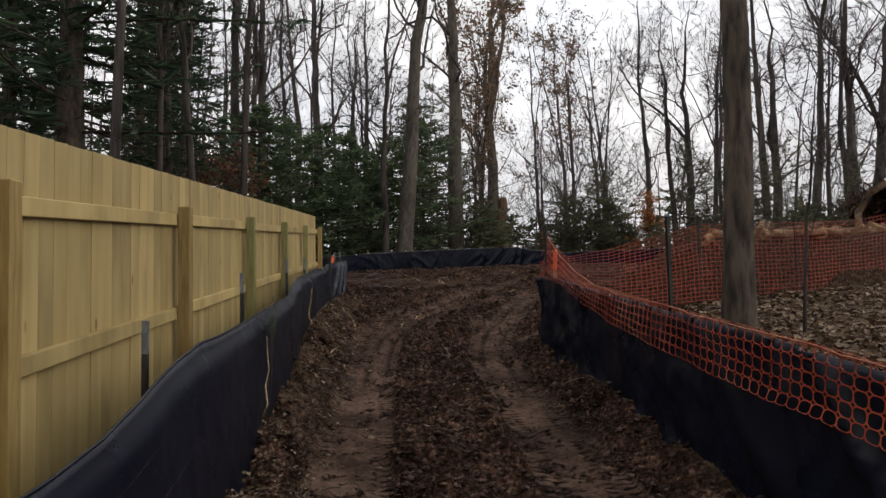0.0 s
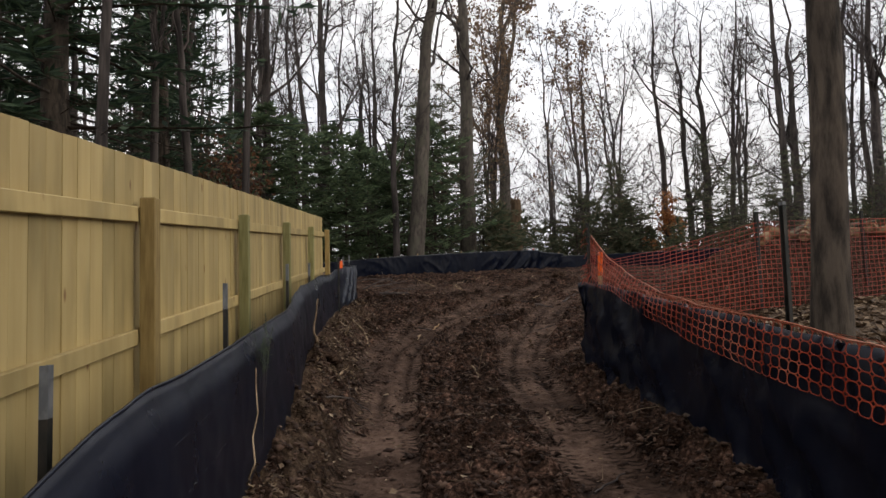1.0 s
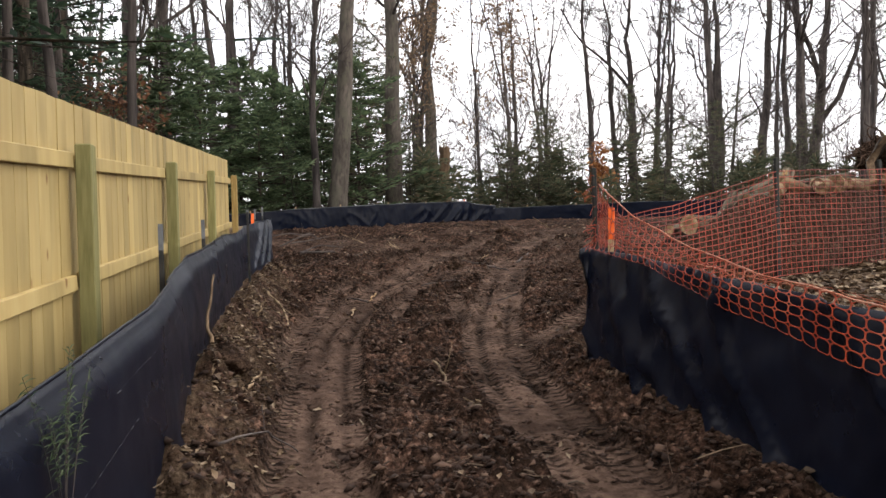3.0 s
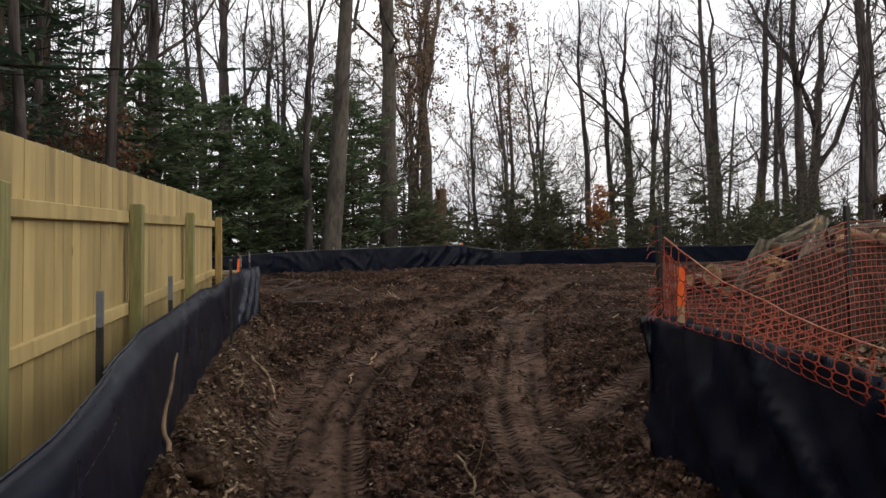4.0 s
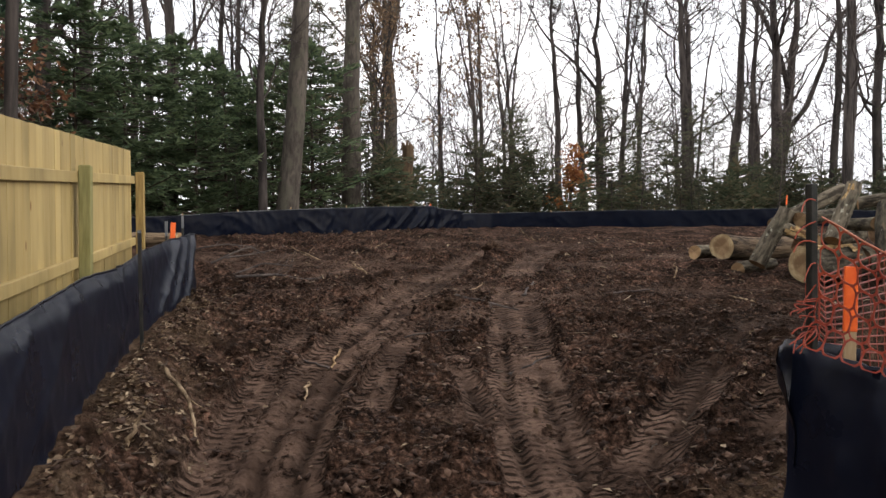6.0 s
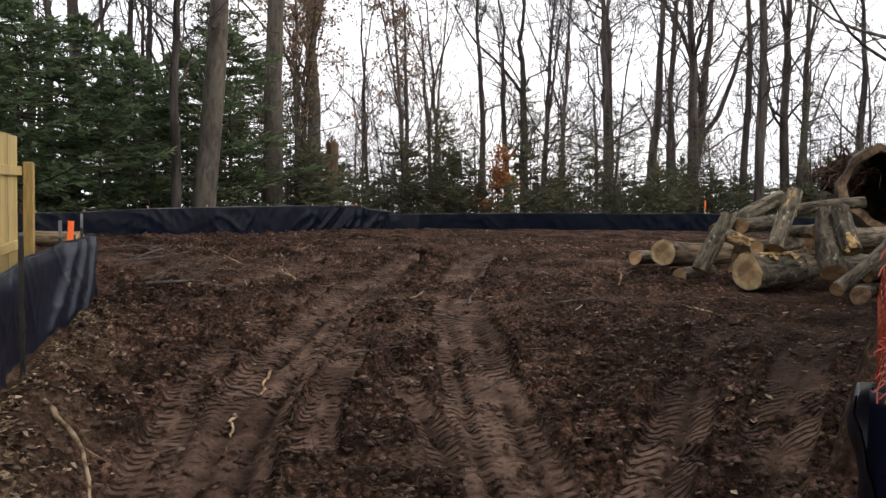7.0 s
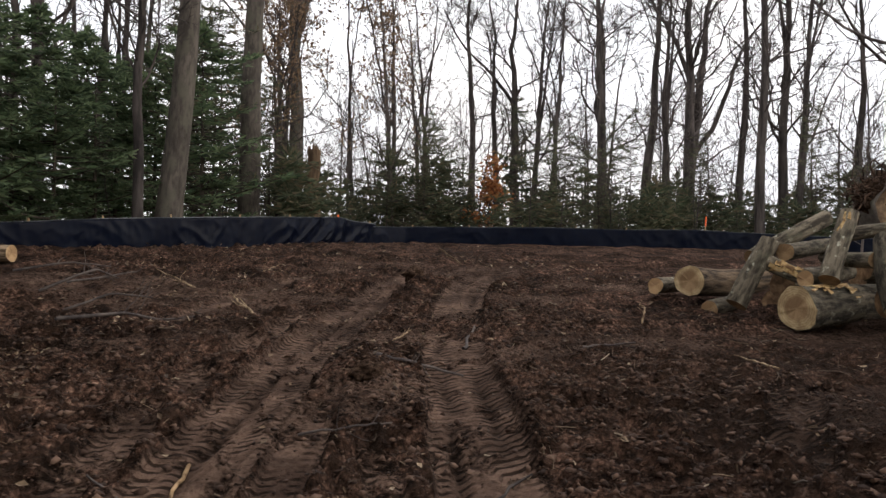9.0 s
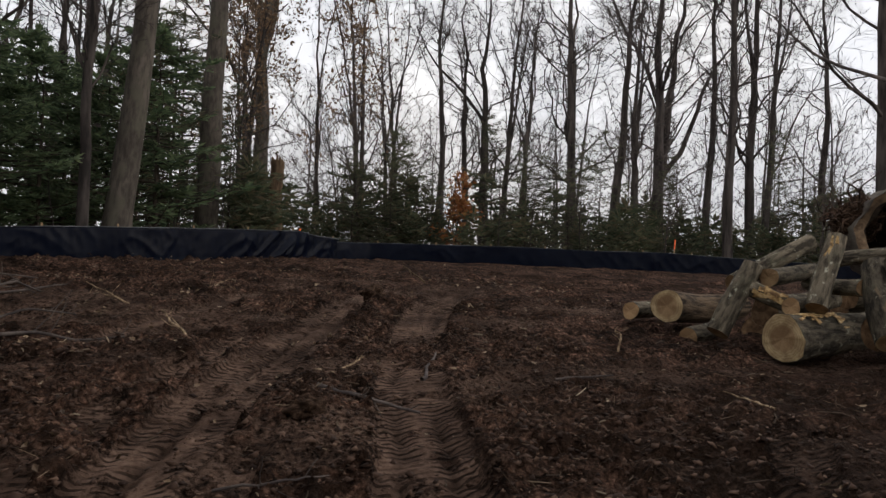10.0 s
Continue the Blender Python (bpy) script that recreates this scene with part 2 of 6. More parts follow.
CUT_OLD, n, l, b = shader("weathered_log_end", 0.85, 0, 0.15)
d = ramp(n, [(0.36, (0.07, 0.042, 0.024)), (0.52, (0.17, 0.105, 0.06)), (0.68, (0.29, 0.19, 0.11))])
l.new(grain(n, l, 7, (1, 1, 1), 7), d.inputs[0])
l.new(per_object(n, l, d.outputs[0], 0.3), b.inputs["Base Color"])
bump(n, l, b, grain(n, l, 30), 0.5, 0.006)
TORN, n, l, b = shader("torn_yellow_wood", 0.7, 0, 0.2)
d = ramp(n, [(0.38, (0.11, 0.06, 0.026)), (0.52, (0.36, 0.23, 0.095)), (0.68, (0.60, 0.45, 0.24))])
l.new(grain(n, l, 16, (1, 1, 1), 6), d.inputs[0])
l.new(d.outputs[0], b.inputs["Base Color"])

SPLIT = bark_material("split_tan_wood", (0.104, 0.06426, 0.03402), (0.2835, 0.1937, 0.1087), 11, None, 0.03, 0.3, None, 0.14)
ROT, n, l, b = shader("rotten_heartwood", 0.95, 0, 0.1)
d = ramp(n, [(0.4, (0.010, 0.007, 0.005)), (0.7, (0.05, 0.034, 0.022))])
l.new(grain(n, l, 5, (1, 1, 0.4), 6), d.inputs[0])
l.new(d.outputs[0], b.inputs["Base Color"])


def leafy(name, stops, rough=0.6, thin=0.0):
    m, n, l, b = shader(name, rough, 0, 0.25)
    c = per_island(n, l, stops)
    v = ramp(n, [(0.4, (0.75, 0.75, 0.75)), (0.65, (1.1, 1.1, 1.1))])
    l.new(grain(n, l, 30), v.inputs[0])
    c = blend(n, l, 1.0, c, v.outputs[0], "MULTIPLY")
    l.new(c, b.inputs["Base Color"])
    if thin:
        t = n.new("ShaderNodeBsdfTranslucent")
        l.new(c, t.inputs["Color"])
        x = n.new("ShaderNodeMixShader")
        x.inputs[0].default_value = thin
        l.new(b.outputs[0], x.inputs[1])
        l.new(t.outputs[0], x.inputs[2])
        l.new(x.outputs[0], n["Material Output"].inputs["Surface"])
    return m


DEAD_LEAF = leafy("dead_leaves", [(0.0, (0.05023, 0.03121, 0.01819)), (0.45, (0.1214, 0.07803, 0.04548)), (0.8, (0.2093, 0.1431, 0.0864)), (1.0, (0.3349, 0.2514, 0.1637))])
RUST_DULL = leafy("dull_brown_leaves", [(0.0, (0.07, 0.032, 0.018)), (0.6, (0.16, 0.075, 0.038)), (1.0, (0.24, 0.13, 0.065))], 0.6, 0.3)
RUST_LEAF = leafy("russet_leaves", [(0.0, (0.20, 0.065, 0.022)), (0.6, (0.38, 0.15, 0.05)), (1.0, (0.46, 0.25, 0.09))], 0.6, 0.35)
PALE_LEAF = leafy("faded_brown_leaves", [(0.0, (0.13, 0.080, 0.048)), (0.6, (0.25, 0.160, 0.095)), (1.0, (0.34, 0.24, 0.14))], 0.6, 0.35)
NEEDLE = leafy("pine_needles", [(0.0, (0.052, 0.0806, 0.0468)), (0.5, (0.117, 0.1638, 0.0858)), (1.0, (0.1885, 0.234, 0.1196))], 0.55, 0.6)
NEEDLE_DARK = leafy("dark_needles", [(0.0, (0.0182, 0.0338, 0.0234)), (0.6, (0.0442, 0.0754, 0.0416)), (1.0, (0.0845, 0.1274, 0.065))], 0.6, 0.4)
NEEDLE_MIX = leafy("faded_needles", [(0.0, (0.04692, 0.061, 0.03519)), (0.45, (0.09384, 0.1114, 0.06334)), (0.75, (0.1465, 0.1465, 0.08446)), (1.0, (0.1877, 0.1408, 0.08797))], 0.6, 0.55)
CHIPS = leafy("wood_chips", [(0.0, (0.034, 0.0221, 0.0136)), (0.75, (0.102, 0.068, 0.0425)), (1.0, (0.3825, 0.306, 0.2125))])
FIBRE = leafy("root_fibres", [(0.0, (0.02, 0.012, 0.008)), (0.7, (0.068, 0.0432, 0.0288)), (1.0, (0.192, 0.136, 0.088))], 0.85)
CLOD = leafy("soil_clods", [(0.0, (0.02212, 0.01163, 0.007678)), (0.6, (0.05655, 0.0314, 0.02067)), (1.0, (0.1352, 0.0814, 0.05552))], 0.9)

CLUMP, n, l, b = shader("torn_soil_clump", 0.95, 0, 0.05)
d = ramp(n, [(0.36, (0.010, 0.006, 0.004)), (0.52, (0.042, 0.025, 0.0165)), (0.68, (0.13, 0.085, 0.058))])
f = grain(n, l, 19, (1, 1, 1), 9, rough=0.72)
l.new(f, d.inputs[0])
l.new(d.outputs[0], b.inputs["Base Color"])
bump(n, l, b, f, 1.0, 0.03)

# bare churned soil, wheel ruts of pressed silt with tread prints, and leaf litter outside the fences
SOIL, n, l, b = shader("churned_soil", 0.95, 0, 0.05)


def attribute(name):
    a = n.new("ShaderNodeAttribute")
    a.attribute_name = name
    return a.outputs["Fac"]


def maths(op, a, c=None):
    m = n.new("ShaderNodeMath")
    m.operation = op
    for k, v in enumerate((a, c)):
        if isinstance(v, (int, float)):
            m.inputs[k].default_value = v
        elif v is not None:
            l.new(v, m.inputs[k])
    return m.outputs[0]


fine = grain(n, l, 26, (1, 1, 1), 9, rough=0.66)
mid = grain(n, l, 4.2, (1, 1, 1), 8, rough=0.72)
s1 = ramp(n, [(0.34, (0.0152, 0.008006, 0.005292)), (0.48, (0.04911, 0.0272, 0.01896)), (0.60, (0.09356, 0.05539, 0.03969)), (0.72, (0.1754, 0.1152, 0.08489))])
l.new(fine, s1.inputs[0])
s2 = ramp(n, [(0.40, (0.30, 0.29, 0.28)), (0.50, (0.88, 0.87, 0.86)), (0.61, (1.6, 1.6, 1.6))])
l.new(mid, s2.inputs[0])
soil = blend(n, l, 1.0, s1.outputs[0], s2.outputs[0], "MULTIPLY")
s3 = ramp(n, [(0.38, (0.50, 0.48, 0.46)), (0.62, (1.5, 1.51, 1.5))])
l.new(grain(n, l, 0.9, (1, 1, 1), 4), s3.inputs[0])
soil = blend(n, l, 1.0, soil, s3.outputs[0], "MULTIPLY")
def crumbs(scale, low, high):
    """Clods with a tone of their own: brightness factor and rounded height."""
    tc = n.new("ShaderNodeTexCoord")
    warp = n.new("ShaderNodeTexNoise")
    warp.inputs["Scale"].default_value, warp.inputs["Detail"].default_value = scale * 0.7, 4
    off = n.new("ShaderNodeVectorMath")
    off.operation = "MULTIPLY_ADD"
    off.inputs[1].default_value = (0.45 / scale,) * 3
    l.new(warp.outputs["Color"], off.inputs[0])
    l.new(tc.outputs["Object"], off.inputs[2])
    v = n.new("ShaderNodeTexVoronoi")
    v.inputs["Scale"].default_value = scale
    l.new(off.outputs[0], v.inputs["Vector"])
    r = ramp(n, [(0.25, (low,) * 3), (0.75, (high,) * 3)])
    l.new(v.outputs["Color"], r.inputs[0])
    return r.outputs[0], v.outputs["Distance"]


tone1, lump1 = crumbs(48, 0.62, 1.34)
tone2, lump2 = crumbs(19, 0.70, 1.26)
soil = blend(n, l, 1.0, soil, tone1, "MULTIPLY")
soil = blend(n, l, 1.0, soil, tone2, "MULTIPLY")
# Shade in the crevices between clods is painted into the soil colour.
gap_shade = ramp(n, [(0.25, (1.18, 1.18, 1.18)), (0.72, (0.50, 0.48, 0.47))])
l.new(lump2, gap_shade.inputs[0])
soil = blend(n, l, 1.0, soil, gap_shade.outputs[0], "MULTIPLY")
p1 = ramp(n, [(0.30, (0.05074, 0.03091, 0.02214)), (0.50, (0.09994, 0.06394, 0.04712)), (0.70, (0.146, 0.0984, 0.07498))])
l.new(grain(n, l, 15, (1, 1, 1), 9, rough=0.72), p1.inputs[0])
p2 = ramp(n, [(0.38, (0.5, 0.48, 0.47)), (0.60, (1.3, 1.29, 1.27))])
l.new(grain(n, l, 1.5, (1, 1, 1), 6), p2.inputs[0])
trod = blend(n, l, 1.0, p1.outputs[0], p2.outputs[0], "MULTIPLY")
edge = maths("ADD", attribute("pressed"), maths("MULTIPLY", maths("SUBTRACT", fine, 0.5), 2.6))
er = ramp(n, [(0.25, (0, 0, 0)), (0.78, (1, 1, 1))])
l.new(edge, er.inputs[0])
soil = blend(n, l, er.outputs[0], soil, trod)
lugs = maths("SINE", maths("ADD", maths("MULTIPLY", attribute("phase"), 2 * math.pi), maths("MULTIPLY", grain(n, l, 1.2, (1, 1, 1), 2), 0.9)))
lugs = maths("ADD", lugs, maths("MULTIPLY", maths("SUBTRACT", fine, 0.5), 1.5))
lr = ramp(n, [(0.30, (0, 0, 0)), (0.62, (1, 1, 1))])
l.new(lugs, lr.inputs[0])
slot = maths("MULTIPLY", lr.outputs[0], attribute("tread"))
# One mask darkens both the moist soil and the painted shade in rut grooves.
soil = blend(n, l, maths("MULTIPLY", attribute("damp_and_shade"), 0.85), soil, (0.016, 0.0093, 0.0062))
# Shade inside the lug slots is painted into the colour; the bump presses them in.
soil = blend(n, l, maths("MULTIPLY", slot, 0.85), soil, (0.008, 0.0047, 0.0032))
q1 = ramp(n, [(0.38, (0.0255, 0.0153, 0.00935)), (0.5, (0.085, 0.0561, 0.0357)), (0.64, (0.2125, 0.1487, 0.09775))])
l.new(grain(n, l, 13, (1, 1, 1), 8, rough=0.75), q1.inputs[0])
soil = blend(n, l, attribute("litter"), soil, q1.outputs[0])
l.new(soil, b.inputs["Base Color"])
loose = maths("SUBTRACT", 1.0, er.outputs[0])
clods = maths("MULTIPLY", maths("ADD", maths("MULTIPLY", lump1, 0.35), maths("MULTIPLY", lump2, 0.6)), loose)
height = maths("SUBTRACT", maths("SUBTRACT", maths("MULTIPLY", fine, 0.7), clods), maths("MULTIPLY", slot, 0.8))
bump(n, l, b, height, 1.0, 0.032)


# ---- mesh helpers ----
def np_mesh(name, verts, faces, mat, smooth=False):
    """A mesh from an array of points and arrays of triangles and quads."""
    verts = np.asarray(verts, dtype=np.float32).reshape(-1, 3)
    faces = [np.asarray(f, dtype=np.int32) for f in (faces if isinstance(faces, list) else [faces]) if len(f)]
    me = bpy.data.meshes.new(name)
    me.vertices.add(len(verts))
    me.vertices.foreach_set("co", verts.ravel())
    flat = np.concatenate([f.ravel() for f in faces])
    sizes = np.concatenate([np.full(len(f), f.shape[1], dtype=np.int32) for f in faces])
    me.loops.add(len(flat))
    me.loops.foreach_set("vertex_index", flat)
    me.polygons.add(len(sizes))
    me.polygons.foreach_set("loop_start", np.concatenate([[0], np.cumsum(sizes)[:-1]]).astype(np.int32))
    me.polygons.foreach_set("loop_total", sizes)
    me.polygons.foreach_set("use_smooth", np.full(len(sizes), smooth))
    me.update(calc_edges=True)
    me.validate()
    me.materials.append(mat)
    return me


def under(ob, parent, m=None):
    ob.parent = parent
    if m is not None:
        ob.matrix_local = m
    return ob


def part(name, me, parent, label="", m=None):
    ob = under(new(name, me), parent, m)
    return tagged(ob, label) if label else ob


def bevel_box(name, sx, sy, sz, mat, bevel=0.006, z0=0.0):
    """A box standing on z0 with softened edges."""
    bm = bmesh.new()
    bmesh.ops.create_cube(bm, size=1)
    bmesh.ops.scale(bm, vec=(sx, sy, sz), verts=bm.verts)
    bmesh.ops.translate(bm, vec=(0, 0, z0 + sz / 2), verts=bm.verts)
    bmesh.ops.bevel(bm, geom=bm.edges[:], offset=bevel, segments=1, affect="EDGES")
    me = bpy.data.meshes.new(name)
    bm.to_mesh(me)
    bm.free()
    me.materials.append(mat)
    return me


def norm(v):
    return v / np.maximum(np.linalg.norm(v, axis=-1, keepdims=True), 1e-9)


def tubes(P, R, sides, cap=False):
    """Tubes along N lines of k points each."""
    N, k, _ = P.shape
    T = norm(np.gradient(P, axis=1))
    main = norm(P[:, -1] - P[:, 0])
    ref = np.where(np.abs(main[:, 2:3]) > 0.8, np.array([[1.0, 0.13, 0]]), np.array([[0, 0.1, 1.0]]))
    U = norm(np.cross(T, np.repeat(ref[:, None], k, 1)))
    W = np.cross(T, U)
    a = np.linspace(0, 2 * np.pi, sides, endpoint=False)
    V = P[:, :, None] + R[:, :, None, None] * (np.cos(a)[None, None, :, None] * U[:, :, None] + np.sin(a)[None, None, :, None] * W[:, :, None])
    idx = np.arange(N * k * sides).reshape(N, k, sides)
    nx = np.roll(idx, -1, axis=2)
    F = np.stack([idx[:, :-1], nx[:, :-1], nx[:, 1:], idx[:, 1:]], axis=-1).reshape(-1, 4)
    return V.reshape(-1, 3), F


def join(pieces):
    V, F, o = [], {3: [], 4: []}, 0
    for v, f in pieces:
        V.append(v)
        for a in (f if isinstance(f, list) else [f]):
            if len(a):
                F[a.shape[1]].append(a + o)
        o += len(v)
    return np.concatenate(V), [np.concatenate(F[q]) for q in (3, 4) if F[q]]


def value_noise(x, y, seed=0):
    """Smooth noise from 0 to 1 over the plane."""
    xi, yi = np.floor(x).astype(np.int64), np.floor(y).astype(np.int64)
    fx, fy = x - xi, y - yi
    fx, fy = fx * fx * (3 - 2 * fx), fy * fy * (3 - 2 * fy)

    def h(a, b):
        v = (a * 374761393 + b * 668265263 + seed * 144665 + 1013904223) & 0xFFFFFFFF
        v = ((v ^ (v >> 13)) * 1274126177) & 0xFFFFFFFF
        return ((v ^ (v >> 16)) & 0xFFFF) / 65535.0

    return (h(xi, yi) * (1 - fx) + h(xi + 1, yi) * fx) * (1 - fy) + (h(xi, yi + 1) * (1 - fx) + h(xi + 1, yi + 1) * fx) * fy


def fbm(x, y, seed=0, octaves=4, gain=0.5):
    s, amp, tot = 0, 1.0, 0
    for o in range(octaves):
        s = s + amp * value_noise(x * 2 ** o, y * 2 ** o, seed + o * 17)
        tot += amp
        amp *= gain
    return s / tot - 0.5


def smooth(a, b, x):
    t = np.clip((x - a) / (b - a), 0, 1)
    return t * t * (3 - 2 * t)


# ---- lie of the land ----
RISE_Y = [-40, -6, -0.3, 3.1, 5.3, 8.75, 10.3, 11.9, 12.9, 15.5, 18.7, 24, 31, 40, 60, 400]
RISE_Z = [-2, -0.5, -0.05, 0.2, 0.46, 0.77, 0.97, 1.12, 1.28, 1.58, 1.9, 2.36, 2.68, 2.85, 3.0, 3.0]


def land(x, y):
    """Height of the smooth ground."""
    x, y = np.asarray(x, float), np.asarray(y, float)
    z = np.interp(y, RISE_Y, RISE_Z)
    z = z + smooth(1.5, 5.0, x) * 0.45 * np.interp(y, [10.3, 14], [1, 0.12])
    z = z + smooth(6.0, 9.5, x) * 0.15 * np.interp(y, [11.5, 14], [1, 0])
    bank = np.interp(y, [1, 3, 5, 7, 9, 11, 13.5, 15.5], [0.0, 0.12, 0.25, 0.4, 0.46, 0.38, 0.2, 0.0])
    z = z + bank * smooth(-0.45, -0.95, x)
    z = z + 0.14 * smooth(1.72, 2.08, x) * smooth(9.4, 8.4, y) * smooth(3.2, 2.3, x)
    return z


RUTS = [
    ([-4, 4, 6.5, 8.5, 9.5, 10.75, 11.75, 12.4, 13.2, 14.4, 15.5, 17.1, 19, 20, 22], [-0.3, -0.28, -0.25, -0.2, -0.15, -0.04, 0.25, 0.5, 0.92, 1.35, 1.95, 2.8, 3.9, 4.6, 6.4], 0.33, -4, 22, (-0.18, 0.5)),
    ([-4, 4.3, 6.6, 8.5, 9.3, 10.2, 11.4, 12.5, 14.1, 15.6, 17.6, 19.5, 21.5], [1.35, 1.36, 1.33, 1.35, 1.41, 1.59, 1.97, 2.36, 2.9, 3.46, 4.45, 5.6, 7.2], 0.34, -4, 21.5, (-0.46, 0.46)),
    ([9.0, 9.92, 10.21, 10.8, 11.5, 12.0, 13.2], [1.3, 2.23, 2.58, 3.25, 3.95, 4.55, 6.0], 0.21, 9.1, 13.6, (0.05,)),
    ([9.0, 9.65, 9.9, 10.33, 11.3, 12.2, 13], [1.9, 2.69, 3.03, 3.69, 5.0, 6.2, 7.2], 0.22, 9.1, 13.2, (0.0,)),
    ([8.4, 9.5, 10.7, 11.3, 12.1, 12.8, 13.6], [-0.6, -0.52, -0.36, -0.26, -0.12, -0.02, 0.2], 0.15, 8.6, 13.8, ()),
    ([9.8, 10.8, 11.65, 12.7, 13.4], [1.28, 1.42, 1.53, 1.68, 1.8], 0.13, 10.0, 13.6, (0.0,)),
    ([12.4, 13, 14, 15, 16, 17.5], [0.0, 0.15, 0.5, 1.0, 1.6, 2.4], 0.16, 12.4, 18.0, ()),
    ([16.5, 18, 20, 22], [0.5, 1.3, 2.6, 4.2], 0.2, 16.3, 22.5, ()),
    ([10.5, 11.5, 12.6, 13.6, 14.6], [0.55, 0.72, 1.15, 1.55, 1.9], 0.17, 10.6, 14.8, ()),
]


def ground_shape(x, y):
    """Relief over the smooth ground, with the pressed part and the leaf-strewn part."""
    inside = smooth(-1.1, -0.9, x) * (1 - smooth(2.0, 2.2, x) * smooth(9.6, 8.6, y)) * smooth(-9, -1, x)
    edge = np.interp(y, [14.6, 16.2], [0, -8.5])
    yard = np.where(y > 9.3, smooth(-1.4 + edge, -0.8 + edge, x) * (1 - smooth(8.8 + (y - 9.5) * 6, 10 + (y - 9.5) * 6, x) * smooth(14, 12, y)), inside)
    net_y = np.interp(x, [2.1, 4.8, 7, 9.7, 14], [8.6, 9.87, 10.6, 11.6, 12.4])
    yard = np.where((x > 2.12) & (y < net_y), 0, yard)
    far_y = np.interp(x, [-9, -1, 3, 6.3, 8, 21, 30], [23, 26.4, 28.6, 31.5, 33, 31, 30])
    yard = np.where(y > far_y, 0, yard)
    rough = 0.10 * fbm(x * 0.9, y * 0.9, 3, 3) + 0.17 * fbm(x * 3.1, y * 3.1, 11, 4, 0.65)
    fine = 0.14 * fbm(x * 9, y * 9, 23, 2, 0.75)
    pressed = np.zeros_like(x)
    dip = np.zeros_like(x)
    lug = np.zeros_like(x)
    damp_and_shade, phase, tread = np.zeros_like(x), np.zeros_like(x), np.zeros_like(x)
    for k, (ys, xs, half, y0, y1, lines) in enumerate(RUTS):
        yy = np.linspace(ys[0], ys[-1], 400)
        xx = np.interp(yy, ys, xs)
        w = np.ones(31) / 31
        xx = np.convolve(np.pad(xx, 15, mode="edge"), w, mode="valid")
        slope = np.gradient(xx, yy)
        run = np.concatenate([[0], np.cumsum(np.hypot(np.diff(xx), np.diff(yy)))])
        c = np.interp(y, yy, xx)
        u = (x - c) / np.sqrt(1 + np.interp(y, yy, slope) ** 2) + 0.05 * fbm(x * 1.5, y * 1.5, 40 + k, 2)
        s = np.interp(y, yy, run)
        on = smooth(y0, y0 + 0.8, y) * smooth(y1, y1 - 2.0, y)
        cover = on * smooth(half + 0.04, half - 0.05, np.abs(u)) * smooth(-0.22, -0.02, fbm(x * 1.1, y * 1.1, 50 + k, 4) + 0.04 + (0.22 * smooth(15, 12, y) if k < 2 else 0) + 0.08 * (half - np.abs(u)) / half)
        pressed = np.maximum(pressed, cover)
        dip = np.minimum(dip, -0.055 * cover)
        dip = dip + 0.035 * on * np.exp(-((np.abs(u) - half - 0.07) / 0.06) ** 2)
        clear = np.where(y < 12, 0.42, 0.15) if k == 0 else np.where(y < 8.5, 0.3, 0.02) if k == 1 else 0.12
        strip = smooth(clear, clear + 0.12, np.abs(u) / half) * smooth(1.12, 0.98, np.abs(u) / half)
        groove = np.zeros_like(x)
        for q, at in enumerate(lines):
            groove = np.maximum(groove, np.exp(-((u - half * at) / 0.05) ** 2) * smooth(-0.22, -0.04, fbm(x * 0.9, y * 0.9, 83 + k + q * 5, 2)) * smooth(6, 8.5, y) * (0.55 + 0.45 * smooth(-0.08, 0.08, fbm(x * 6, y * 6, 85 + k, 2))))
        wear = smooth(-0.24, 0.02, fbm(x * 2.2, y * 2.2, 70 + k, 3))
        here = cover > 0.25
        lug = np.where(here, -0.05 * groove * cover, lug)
        # Grooves enter this mask as shade painted along the recess.
        damp_and_shade = np.where(here, groove * cover, damp_and_shade)
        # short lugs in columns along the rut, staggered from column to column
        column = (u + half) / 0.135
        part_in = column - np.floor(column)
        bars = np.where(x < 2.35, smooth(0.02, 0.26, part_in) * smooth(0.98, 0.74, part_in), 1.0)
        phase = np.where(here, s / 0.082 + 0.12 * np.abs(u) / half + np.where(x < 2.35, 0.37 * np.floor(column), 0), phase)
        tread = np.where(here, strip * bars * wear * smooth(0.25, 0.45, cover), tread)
    driven = smooth(-0.03, 0.15, fbm(x * 0.55, y * 1.1, 141, 3)) * smooth(8.5, 11, y) * smooth(26, 20, y)
    pressed = np.maximum(pressed, 0.62 * driven)
    clump = smooth(0.03, 0.17, fbm(x * 4.3, y * 4.3, 61, 4, 0.62)) * (1 - 0.85 * smooth(0.3, 0.8, pressed)) * yard
    pressed = pressed * (1 - 0.5 * smooth(0.06, 0.2, fbm(x * 5.1, y * 5.1, 67, 4, 0.6)))
    damp_and_shade = np.maximum(damp_and_shade, 0.8 * clump * smooth(-0.05, 0.2, fbm(x * 1.2, y * 1.2, 65, 2) + 0.06))
    moist = smooth(2.6, 4.2, x) * smooth(15.5, 13.0, y) * smooth(-0.22, 0.05, fbm(x * 0.8, y * 0.8, 121, 3) + 0.1)
    damp_and_shade = np.maximum(damp_and_shade, 0.75 * moist)
    z = 0.055 * clump + (rough + fine) * yard * (1 - 0.8 * pressed) + dip * yard + lug
    z = z + (1 - yard) * (0.05 * fbm(x * 1.7, y * 1.7, 5, 4) + 0.12 * fbm(x * 0.12, y * 0.12, 9, 2))
